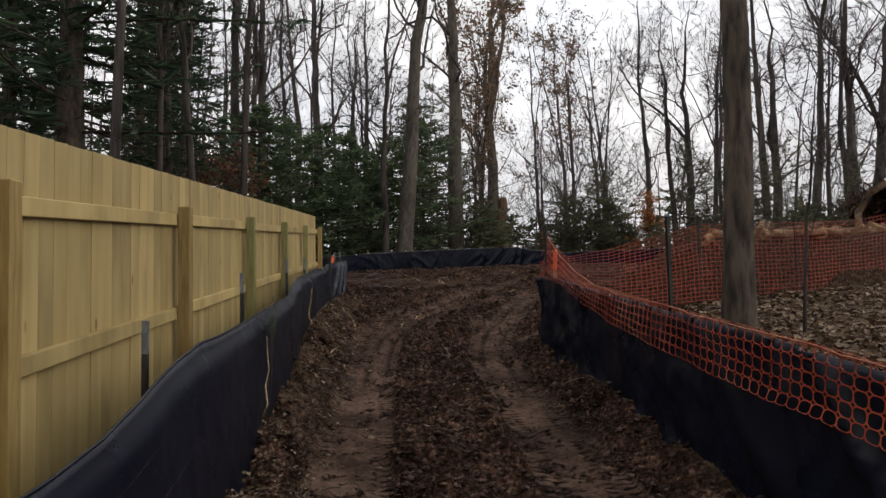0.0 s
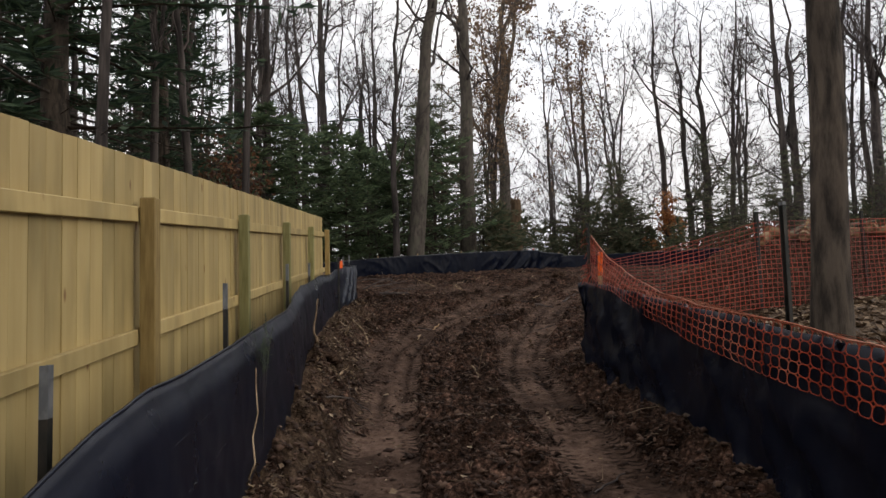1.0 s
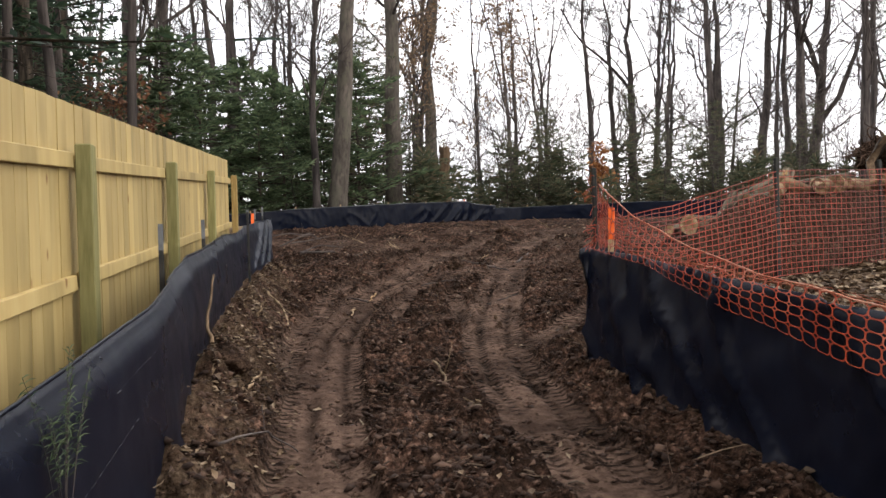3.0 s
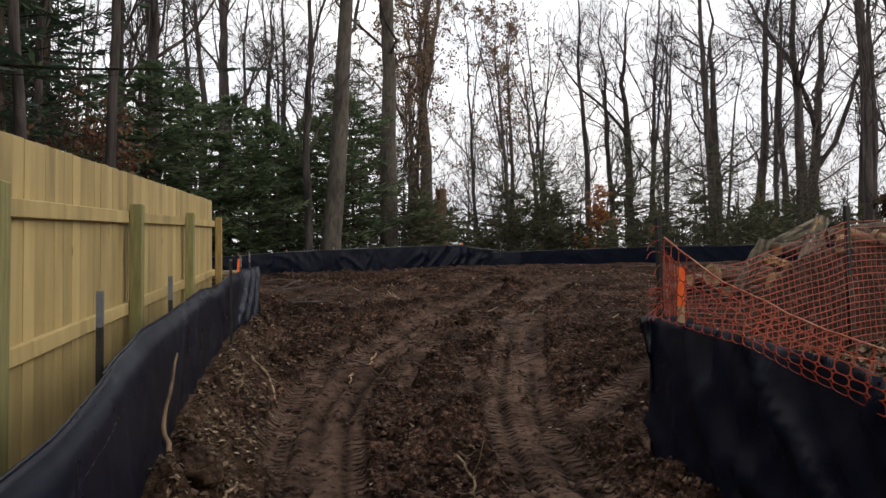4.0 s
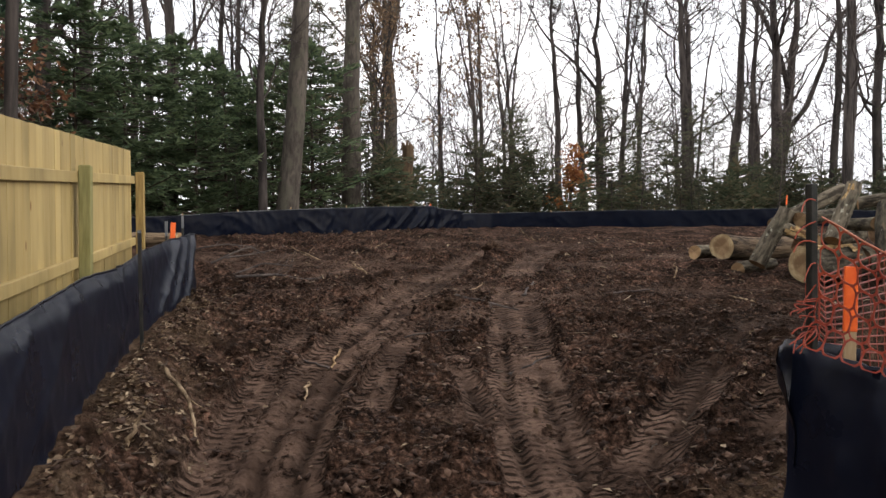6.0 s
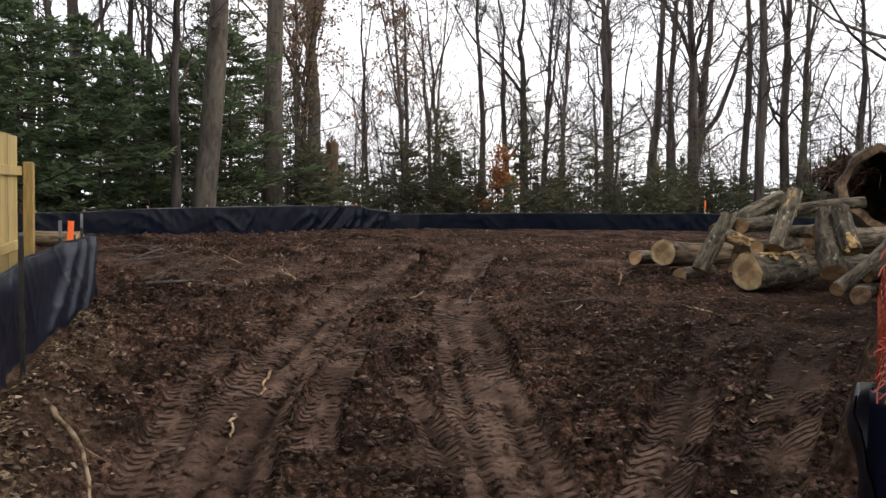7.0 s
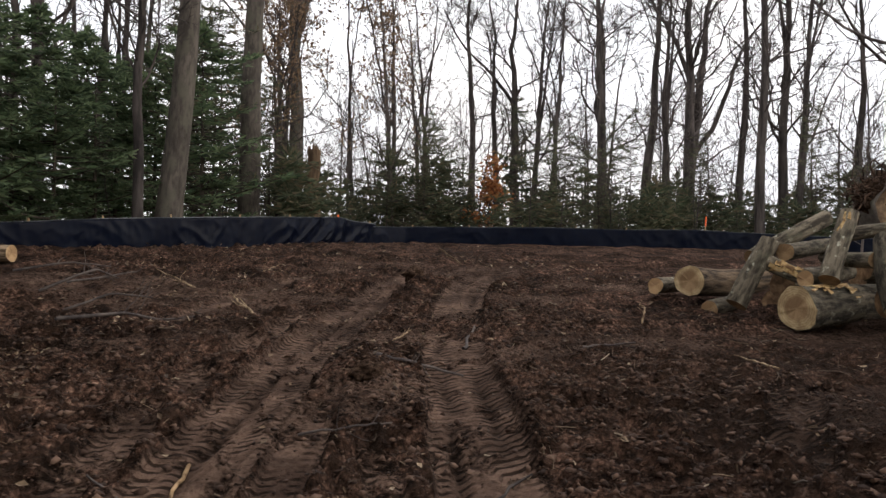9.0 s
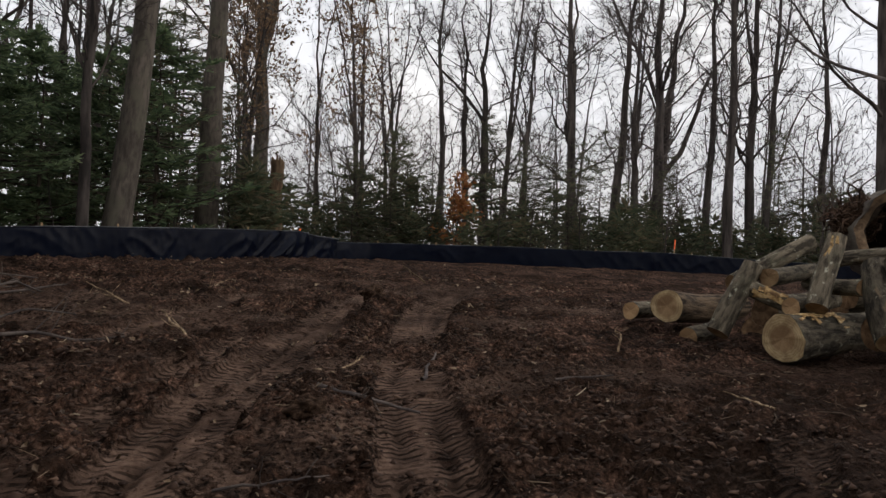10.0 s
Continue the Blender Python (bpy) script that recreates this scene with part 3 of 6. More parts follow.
    # churned mounds
    for mx, my, rad, h in ((4.05, 18.6, 0.5, 0.2), (2.0, 13.9, 0.5, 0.15), (0.95, 12.0, 0.5, 0.12), (0.5, 6.5, 0.5, 0.07), (-0.8, 6.35, 0.22, 0.12), (0.9, 9.5, 0.4, 0.08), (1.2, 15.9, 0.7, 0.1)):
        z = z + h * np.exp(-((x - mx) ** 2 + (y - my) ** 2) / rad ** 2) * (1 - pressed)
    litter = np.clip(1 - yard, 0, 1)
    litter = np.maximum(litter, smooth(-0.35, -0.75, x) * smooth(0, 2, y) * smooth(16, 13, y) * 0.55 * smooth(-0.12, 0.16, fbm(x * 3, y * 3, 31, 3)))
    return z, pressed * yard, litter, damp_and_shade * yard, phase, tread * yard


def ground_z(x, y):
    x, y = np.atleast_1d(np.asarray(x, float)), np.atleast_1d(np.asarray(y, float))
    return land(x, y) + ground_shape(x, y)[0]


def gz(x, y):
    return float(ground_z(x, y)[0])


def steps(*spans):
    out = []
    for a, b, d in spans:
        out += list(np.linspace(a, b, max(2, int(round((b - a) / d)) + 1))[:-1])
    return np.array(out + [spans[-1][1]])


gx = steps((-1500, -100, 100), (-100, -20, 8), (-20, -9, 1.0), (-9, -4, 0.4), (-4, -0.9, 0.11), (-0.9, 2.3, 0.03), (2.3, 5, 0.06), (5, 9, 0.14), (9, 30, 1.0), (30, 100, 5), (100, 1500, 100))
gy_ = steps((-1500, -60, 80), (-60, -6, 3), (-6, 1.5, 0.25), (1.5, 4, 0.04), (4, 14.5, 0.025), (14.5, 19, 0.055), (19, 24, 0.12), (24, 36, 0.3), (36, 100, 2), (100, 2000, 100))
GX, GY = np.meshgrid(gx, gy_)
shape_z, pressed, litter, damp_and_shade, phase, tread = ground_shape(GX.ravel(), GY.ravel())
GV = np.stack([GX.ravel(), GY.ravel(), land(GX.ravel(), GY.ravel()) + shape_z], axis=1)
gi = np.arange(GX.size).reshape(GX.shape)
GF = np.stack([gi[:-1, :-1], gi[:-1, 1:], gi[1:, 1:], gi[1:, :-1]], axis=-1).reshape(-1, 4)
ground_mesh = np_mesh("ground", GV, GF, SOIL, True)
for key, values in (("pressed", pressed), ("litter", litter), ("damp_and_shade", damp_and_shade), ("phase", phase), ("tread", tread)):
    ground_mesh.attributes.new(key, "FLOAT", "POINT").data.foreach_set("value", values.astype(np.float32))
tagged(new("ground", ground_mesh), "churned brown soil with pressed wheel ruts and leaf litter", "ground", kind="structure")


# ---- wooden privacy fence ----
def fence_top(y):
    return 2.575 + 0.0786 * (y - 5.0)


fence = tagged(new("privacy_fence"), "new pale pine privacy fence seen from its rail side", "fence")
fence.location = (-1.597, 6.0, land(-1.5, 6.0))
base = Matrix.Translation(fence.location).inverted()
rng = np.random.default_rng(5)
picket_meshes = []
for k in range(5):
    bm = bmesh.new()
    bmesh.ops.create_cube(bm, size=1)
    bmesh.ops.scale(bm, vec=(0.016, 0.1376 - 0.0006 * (0, 1, 2, 0, 4)[k], 1.95), verts=bm.verts)
    bmesh.ops.translate(bm, vec=(0, 0, -0.975), verts=bm.verts)
    top = [v for v in bm.verts if v.co.z > -0.1]
    for v in top:
        v.co.z += (0.0025 * (k - 2) / 2 + 0.0055) * (1 if v.co.y > 0 else -1)
    bmesh.ops.bevel(bm, geom=bm.edges[:], offset=0.001, segments=1, affect="EDGES")
    me = bpy.data.meshes.new("picket")
    bm.to_mesh(me)
    bm.free()
    me.materials.append(PINE)
    picket_meshes.append(me)
y = -2.30
while y < 14.80:
    z = fence_top(y) + float(rng.uniform(-0.003, 0.003))
    m = Matrix.Translation((-1.597 + float(rng.uniform(-0.003, 0.003)), y, z)) @ pose(0, 0, 0, float(rng.uniform(-0.12, 0.12)), 0, float(rng.uniform(-0.4, 0.4)))
    part("picket", picket_meshes[int(rng.integers(5))], fence, m=base @ m)
    y += 0.1415
posts_y = [0.12 - 2.44, 0.12, 2.56, 5.0, 7.43, 9.86, 12.30, 14.80]
for k, py in enumerate(posts_y):
    mat = (POST_BROWN, POST_BROWN, POST_BROWN, POST_BROWN, POST_GREEN, POST_GREEN, POST_GREEN, POST_BROWN)[k]
    me = bevel_box("post", 0.09, 0.09, 2.3, mat, 0.006, -2.3)
    m = pose(-1.502, py, fence_top(py) - 0.25, float(rng.uniform(-0.4, 0.4)), float(rng.uniform(-0.4, 0.4)), 0)
    part("post", me, fence, "green-tinted treated post" if mat is POST_GREEN else "brown treated post", base @ m)
for k in range(len(posts_y) - 1):
    a, c = posts_y[k] + 0.05, posts_y[k + 1] - 0.05
    for drop in (0.345, 1.045):
        me = bevel_box("rail", 0.038, c - a, 0.089, PINE, 0.004, -0.0445)
        m = pose(-1.568, (a + c) / 2, fence_top((a + c) / 2) - drop + float(rng.uniform(-0.008, 0.008)), math.degrees(math.atan(0.0786)), 0, 0)
        part("rail", me, fence, m=base @ m)


# ---- silt fences ----
def cloth_mesh(line, tops, bottoms, seed, wrinkle=0.03, step=0.045, rows=18, splay=0.0, roll=0.0, folds=0.0, slack=1.0, fold_at=None):
    """A hanging sheet of fabric along a plan line, with folds and a rolled top edge."""
    line, tops, bottoms = np.array(line, float), np.array(tops, float), np.array(bottoms, float)
    seg = np.hypot(*np.diff(line, axis=0).T)
    run = np.concatenate([[0], np.cumsum(seg)])
    s = np.linspace(0, run[-1], max(3, int(run[-1] / step)))
    X, Y = np.interp(s, run, line[:, 0]), np.interp(s, run, line[:, 1])
    T, B = np.interp(s, run, tops), np.interp(s, run, bottoms)
    d = norm(np.stack([np.gradient(X), np.gradient(Y)], axis=1))
    nrm = np.stack([d[:, 1], -d[:, 0]], axis=1)
    v = np.linspace(0, 1, rows)
    S, Vv = np.meshgrid(s, v, indexing="ij")
    h = (T - B)[:, None]
    z = B[:, None] + Vv * h + 0.02 * fbm(S * 1.3, S * 0 + 3, seed + 5, 2) * Vv
    diag = S * 3.1 + Vv * 1.4
    bulge = 0.03 * fbm(S * 0.75, Vv * 1.2, seed, 2) + wrinkle * 0.6 * fbm(diag, Vv * 2.2 - S * 0.5, seed + 9, 3, 0.6) + 0.035 * np.sin(np.pi * Vv) * (0.6 + fbm(S * 0.8, S * 0, seed + 3, 2))
    crease = 1 - np.abs(2 * value_noise(S * 1.9 + Vv * 1.7, Vv * 0.7 - S * 0.5, seed + 21) - 1)
    crease2 = 1 - np.abs(2 * value_noise(S * 5.0 - Vv * 3.5, Vv * 2.0 + S * 0.9, seed + 33) - 1)
    bulge = bulge + wrinkle * (1.3 * crease ** 6 + 0.4 * crease2 ** 4) * (0.35 + 1.3 * value_noise(S * 0.6, S * 0 + 7, seed + 41))
    crease3 = 1 - np.abs(2 * value_noise(S * 6.5 + Vv * 1.1, Vv * 1.6 + S * 0.4, seed + 55) - 1)
    bulge = bulge + wrinkle * 0.75 * crease3 ** 6 * (0.3 + 1.2 * value_noise(S * 1.1, Vv * 0.9, seed + 61))
    bulge = bulge * slack
    bulge = bulge + 0.035 * smooth(0.12, 0.0, Vv) + splay * (1 - Vv) - roll * smooth(0.84, 1.0, Vv) ** 1.4
    if folds:
        slant = 1 - np.abs(2 * value_noise((S / 1.3 - Vv) * 1.9, (S + Vv) * 0.35, seed + 71) - 1)
        near = 1.0 if fold_at is None else np.exp(-((S - fold_at[0]) / fold_at[1]) ** 2)
        bulge = bulge + folds * near * slant ** 4 * smooth(0.0, 0.25, Vv)
    x, yv = X[:, None] + nrm[:, :1] * bulge, Y[:, None] + nrm[:, 1:] * bulge
    front = np.stack([x, yv, z], axis=-1)
    thick = 0.006
    back = front.copy()
    back[..., 0] -= nrm[:, :1] * thick
    back[..., 1] -= nrm[:, 1:] * thick
    A = np.concatenate([front, back[:, ::-1]], axis=1)
    n0, n1 = A.shape[:2]
    idx = np.arange(n0 * n1).reshape(n0, n1)
    nx = np.roll(idx, -1, axis=1)
    F = np.stack([idx[:-1], idx[1:], nx[1:], nx[:-1]], axis=-1).reshape(-1, 4)
    return A.reshape(-1, 3), F


def steel_stake(parent, x, y, top, tip=0.12, lean=(0, 0), foot=None):
    """A U-shaped steel post with a bare grey tip."""
    foot = land(x, y) - 0.1 if foot is None else foot
    h = top - tip - float(foot)
    prof = [(-0.022, 0.012), (-0.016, -0.012), (0.016, -0.012), (0.022, 0.012), (0.016, 0.012), (0.011, -0.006), (-0.011, -0.006), (-0.016, 0.012)]
    for z0, z1, name, mat in ((0, h, "stake_shaft", STEEL), (h, h + tip, "stake_tip", STEEL_TOP)):
        bm = bmesh.new()
        a = [bm.verts.new((px, py, z0)) for px, py in prof]
        c = [bm.verts.new((px, py, z1)) for px, py in prof]
        for k in range(8):
            bm.faces.new((a[k], a[(k + 1) % 8], c[(k + 1) % 8], c[k]))
        bm.faces.new(c)
        bm.faces.new(a[::-1])
        bmesh.ops.recalc_face_normals(bm, faces=bm.faces[:])
        me = bpy.data.meshes.new(name)
        bm.to_mesh(me)
        bm.free()
        me.materials.append(mat)
        m = pose(x, y, float(foot), lean[0], lean[1], 90)
        part(name, me, parent, "bare grey metal tip" if mat is STEEL_TOP else "", parent.matrix_world.inverted() @ m)


left_silt = tagged(new("silt_fence"), "black woven silt fence sagging along the board fence", "silt fence")
LY = [-2.5, 1.94, 2.4, 3.04, 3.5, 4.14, 4.64, 6.4, 7.16, 7.4, 8, 9, 9.8, 10.8, 11.9, 12.1, 12.7, 14.0, 15.55]
LT = [0.85, 1.10, 1.16, 1.31, 1.39, 1.41, 1.45, 1.60, 1.68, 1.72, 1.83, 1.89, 1.96, 2.04, 2.07, 2.08, 2.18, 2.30, 2.38]
for k, (a, c, xs) in enumerate(((-2.5, 7.40, (-0.95, -0.94)), (7.32, 11.80, (-1.02, -1.15)), (11.92, 15.55, (-1.20, -1.02)))):
    yy = np.linspace(a, c, 24)
    xx = np.interp(yy, [a, c - 0.8, c], (xs[0], xs[1], xs[1] - (0.065 if k == 0 else 0)))
    foot = land(xx + 0.12, yy) - 0.07
    if k == 2:
        foot = np.interp(yy, [11.88, 13.2, 15.55], [float(foot[0]), float(foot[8]), 1.46])
    v, f = cloth_mesh(np.stack([xx, yy], 1), np.interp(yy, LY, LT), foot, 10 + k, (0.012, 0.012, 0.014)[k], (0.04, 0.03, 0.025)[k], (30, 28, 32)[k], splay=(0.05, 0.04, 0.02)[k], roll=(0.04, 0.04, 0.02)[k], folds=(0.0, 0.012, 0.06)[k], slack=(0.4, 0.7, 0.7)[k])
    part("fabric", np_mesh("fabric", v, f, SILT, True), left_silt)
    A = v.reshape(-1, 2 * (30, 28, 32)[k], 3)
    edge = A[:, (30, 28, 32)[k] - 1]
    cord, R_ = edge[None] + (0, 0, 0.004), np.full((1, len(edge)), 0.0065)
    part("hem", np_mesh("hem", *tubes(cord, R_, 6), SILT, True), left_silt)
    if k == 0:
        pieces = []
        for q, row in enumerate((23, 17)):
            i = np.arange(2 + q, len(A) - 2, 2)
            i = i[value_noise(i * 0.05, i * 0.0 + q, 5) > 0.35]
            pieces.append(tubes(np.stack([A[i, row], A[i + 1, row]], axis=1) + (0.004, 0, 0), np.full((len(i), 2), 0.0008), 4))
        tagged(part("stitching", np_mesh("stitching", *join(pieces), THREAD), left_silt), "pale stitched seam thread", kind="stuff")
for sy, top, lean in ((0.7, 1.36, 0), (3.08, 1.53, 1), (5.23, 1.82, 0), (7.56, 2.05, 0), (9.17, 2.14, -2), (14.1, 2.5, 0), (15.6, 2.62, 2)):
    steel_stake(left_silt, -1.13, sy, top, 0.16, (0, lean * 0.6))
steel_stake(left_silt, -1.02, 11.86, 2.36, 0.02, (0, -3))

right_silt = tagged(new("silt_fence"), "black woven silt fence with a dusty face and open end", "silt fence")
yy = np.linspace(-2.5, 8.55, 40)
RT = 1.27 + 0.0886 * (yy - 2.43)
line = np.stack([2.13 - 0.10 * smooth(7.4, 8.62, yy), yy], 1)[::-1]
v, f = cloth_mesh(line, RT[::-1], (land(0 * yy + 1.98, yy) - 0.06)[::-1], 31, 0.06)
part("fabric", np_mesh("fabric", v, f, SILT, True), right_silt)
v, f = cloth_mesh([(2.34, 8.50), (2.18, 8.58), (2.07, 8.59), (2.02, 8.50)], [1.78, 1.81, 1.82, 1.80], [0.78] * 4, 37, 0.03, 0.02, splay=-0.05)
part("end_flap", np_mesh("end_flap", v, f, SILT, True), right_silt)
for sy in (0.6, 2.7, 6.7):
    steel_stake(right_silt, 2.17, sy, float(np.interp(sy, yy, RT)) - 0.02, 0.05)
steel_stake(right_silt, 2.17, 4.72, 2.19, 0.02)

far_silt = tagged(new("silt_fence"), "far black silt fence sagging between stakes before the woods", "silt fence")
FX = [-12, -5, -1, 1.5, 3, 4.5, 6.3, 7.6]
FYv = [21.5, 24.3, 26.4, 27.6, 28.6, 29.8, 31.5, 32.4]
fx = np.linspace(-12, 7.6, 60)
fy = np.interp(fx, FX, FYv)
ft = np.interp(fx, [-12, -4, -2.6, -0.9, 2.3, 4.5, 6.0, 6.4, 7.6], [2.75, 2.92, 2.98, 3.15, 3.36, 3.50, 3.60, 3.52, 3.46])
v, f = cloth_mesh(np.stack([fx, fy], 1), ft, land(fx, fy) - 0.12, 51, 0.05, 0.05, 16, folds=0.22, slack=0.45, fold_at=(19.6, 1.5))
part("fabric", np_mesh("fabric", v, f, SILT_FAR, True), far_silt)
A = v.reshape(-1, 32, 3)[:, 15]
part("hem", np_mesh("hem", *tubes(A[None] + (0, 0, 0.006), np.full((1, len(A)), 0.013), 6), HEM, True), far_silt, "folded hem with the sky's reflection painted grey")
fx2 = np.linspace(7.5, 34, 70)
fy2 = np.interp(fx2, [7.5, 9, 21, 27, 34], [32.3, 33.2, 31.2, 30, 27])
ft2 = np.interp(fx2, [7.5, 9, 15, 18, 21, 26, 34], [3.36, 3.42, 3.52, 3.5, 3.56, 3.42, 3.2])
v, f = cloth_mesh(np.stack([fx2, fy2], 1), ft2, land(fx2, fy2) - 0.12, 53, 0.035, 0.10, 14, slack=0.5)
part("fabric", np_mesh("fabric", v, f, SILT_FAR, True), far_silt)
A = v.reshape(-1, 28, 3)[:, 13]
part("hem", np_mesh("hem", *tubes(A[None] + (0, 0, 0.004), np.full((1, len(A)), 0.009), 6), HEM, True), far_silt, "folded hem with the sky's reflection painted grey")
stake_mesh = bevel_box("wooden_stake", 0.04, 0.04, 1.15, STAKE_WOOD, 0.004)
for sx in (-3.2, -2.3, -0.8, 0.7, 2.4, 4.0, 5.7, 7.4, 9.4, 11.6, 13.8, 16, 18.2, 20.4, 22.6):
    sy = float(np.interp(sx, np.concatenate([fx, fx2[3:]]), np.concatenate([fy, fy2[3:]]))) + 0.09
    top = float(np.interp(sx, np.concatenate([fx, fx2[3:]]), np.concatenate([ft, ft2[3:]])))
    part("wooden_stake", stake_mesh, far_silt, m=pose(sx, sy, top - 1.06, 0, float(rng.uniform(-3, 3)), 0))


# ---- orange barrier netting ----
def strands(grid, half_w, half_t):
    """Flat bars along the rows of a grid of points."""
    out = []
    rows, cols, _ = grid.shape
    T = norm(np.gradient(grid, axis=1))
    across = norm(np.gradient(grid, axis=0)) if rows > 1 else np.zeros_like(grid) + (0, 0, 1)
    nrm = norm(np.cross(T, across))
    quad = np.stack([grid + across * half_w, grid + nrm * half_t, grid - across * half_w, grid - nrm * half_t], axis=2)
    idx = np.arange(rows * cols * 4).reshape(rows, cols, 4)
    nx = np.roll(idx, -1, axis=2)
    F = np.stack([idx[:, :-1], nx[:, :-1], nx[:, 1:], idx[:, 1:]], axis=-1).reshape(-1, 4)
    return quad.reshape(-1, 3), F


def net_mesh(name, grid, mat, sub=2, w=0.0075):
    """A net with a strand along every row and every sub-th column."""
    a = strands(grid, w, 0.002)
    c = strands(np.swapaxes(grid, 0, 1)[::sub], w * 1.25, 0.0022)
    v, f = join([a, c])
    return np_mesh(name, v, f, mat)


def punched_net(name, grid, mat, across=0.91, along=0.925, thick=0.0024):
    """Extruded plastic netting: a thin sheet with a round-cornered hole in every cell of the grid."""
    n = 16
    a = np.linspace(0, 2 * np.pi, n, endpoint=False) + np.pi / n
    ca, sa = np.cos(a), np.sin(a)
    box = 1 / np.maximum(np.abs(ca), np.abs(sa))
    hole = 1 / (np.abs(ca) ** 3.4 + np.abs(sa) ** 3.4) ** (1 / 3.4)
    rims = [(0.5 + 0.5 * ca * box, 0.5 + 0.5 * sa * box), (0.5 + 0.5 * along * ca * hole, 0.5 + 0.5 * across * sa * hole)]
    p00, p10, p01, p11 = grid[:-1, :-1], grid[1:, :-1], grid[:-1, 1:], grid[1:, 1:]
    nrm = norm(np.cross(p01 - p00, p10 - p00))
    pts = []
    for back in (0, 1):
        for u, v in rims:
            u, v = u[None, None, :, None], v[None, None, :, None]
            q = (p00[:, :, None] * (1 - u) + p01[:, :, None] * u) * (1 - v) + (p10[:, :, None] * (1 - u) + p11[:, :, None] * u) * v
            pts.append(q + nrm[:, :, None] * thick * back)
    V = np.stack(pts, axis=2)
    i = np.arange(V.shape[0] * V.shape[1] * 4 * n).reshape(-1, 4, n)
    j = np.roll(i, -1, axis=2)
    F = [np.stack([i[:, p], j[:, p], j[:, q], i[:, q]], axis=-1).reshape(-1, 4) for p, q in ((0, 1), (1, 3), (3, 2))]
    return np_mesh(name, V.reshape(-1, 3), np.concatenate(F), mat)


near_net = tagged(new("barrier_net"), "orange plastic barrier net draped over the black silt fence", "barrier net")
cols = np.arange(8.47, -2.5, -0.092)
rows = np.linspace(0, 1, 6)
CY, RV = np.meshgrid(cols, rows)
silt_z = 1.27 + 0.0886 * (CY - 2.43)
up = np.interp(CY, [-2.5, 5.6, 6.4, 7.2, 7.8, 8.2, 8.58], [0.03, 0.035, 0.07, 0.16, 0.28, 0.42, 0.56])
low = np.interp(CY, [-2.5, 2.4, 3.6, 4.8, 5.65, 6.5, 7.4, 8.0, 8.58], [-0.30, -0.30, -0.31, -0.30, -0.265, -0.18, -0.05, -0.01, 0.02])
low = low * 0.95
zz = silt_z + up + (low - up) * RV + 0.05 * fbm(CY * 1.6, RV * 1.4, 91, 3)
dx = -0.085 - 0.03 * RV + 0.09 * fbm(CY * 1.3, RV * 2.0, 93, 3) * RV
dx = np.where(zz > silt_z, dx + 0.06 * np.clip((zz - silt_z) / 0.2, 0, 1), dx)
shift = 0.05 * fbm(CY * 0.9, RV * 1.1 + 5, 97, 2)
zz = zz + 0.014 * fbm(CY * 7.0, RV * 5.0, 95, 2)
shift = shift + 0.02 * fbm(CY * 6.0, RV * 6.0, 96, 2)
grid = np.stack([2.13 + dx, CY + shift, zz], axis=-1)
part("netting", punched_net("netting", grid, NET), near_net)
# slack folded over the top and down the back
rows2 = np.linspace(0, 1, 3)
CY2, RV2 = np.meshgrid(np.arange(7.2, -2.5, -0.092), rows2)
s2 = 1.27 + 0.0886 * (CY2 - 2.43)
g2 = np.stack([2.09 + 0.12 * RV2 + 0.02 * fbm(CY2 * 2, RV2, 99, 2), CY2 + 0.03, s2 + 0.045 - 0.12 * RV2 ** 2 + 0.03 * fbm(CY2 * 2.2, RV2 * 2, 98, 3)], axis=-1)
# frayed strand ends and a crumple of netting caught on the corner post
rs = np.random.default_rng(44)
for k in range(18):
    z = 2.40 - 0.085 * k if k < 5 else float(rs.uniform(1.84, 2.02))
    long = float(rs.uniform(0.05, 0.09)) if k < 5 else float(rs.uniform(0.05, 0.11))
    q = np.linspace(0, 1, 6)[:, None]
    way = norm(np.array([-0.75, 0.25, rs.normal() * 0.5]))
    fray = np.array([2.07, 8.455, z]) + way * long * q + rs.normal(size=3) * 0.06 * q * (1 - q) + np.array([0, 0, -0.05]) * q ** 2
    part("frayed_strand", np_mesh("frayed_strand", *tubes(fray[None], np.full((1, 6), 0.0028), 4), NET), near_net)
# Cord and fold use the lighter copy, coloured as lit from above.
part("edge_cord", np_mesh("edge_cord", *tubes(grid[:1] + (-0.002, 0, 0.006), np.full((1, grid.shape[1]), 0.0036), 5), NET_SKYLIT, True), near_net, "top cord with sky light painted in pale")
part("folded_netting", punched_net("folded_netting", g2, NET_SKYLIT), near_net)

back_net = tagged(new("barrier_net"), "faded orange barrier net sagging between dark stakes", "barrier net")
BX = [2.10, 2.45, 3.15, 4.09, 4.82, 5.9, 6.5, 7.2, 8.4, 9.73, 11.2, 13, 16]
BY = [8.51, 8.80, 9.1, 9.55, 9.87, 10.3, 10.5, 10.75, 11.2, 11.63, 11.9, 12.2, 12.6]
BT = [2.33, 2.06, 2.17, 2.40, 2.57, 2.61, 2.62, 2.66, 2.74, 2.95, 2.9, 3.0, 3.05]
BB = [1.85, 1.55, 1.35, 1.38, 1.42, 1.42, 1.44, 1.48, 1.56, 1.68, 1.72, 1.75, 1.8]
seg = np.concatenate([[0], np.cumsum(np.hypot(np.diff(BX), np.diff(BY)))])
sc = np.arange(0, seg[-1], 0.10)
rows = np.linspace(0, 1, 19)
SC, RV = np.meshgrid(sc, rows)
top, bot = np.interp(SC, seg, BT), np.interp(SC, seg, BB)
off = 0.10 * fbm(SC * 0.9, RV * 1.3, 101, 3)
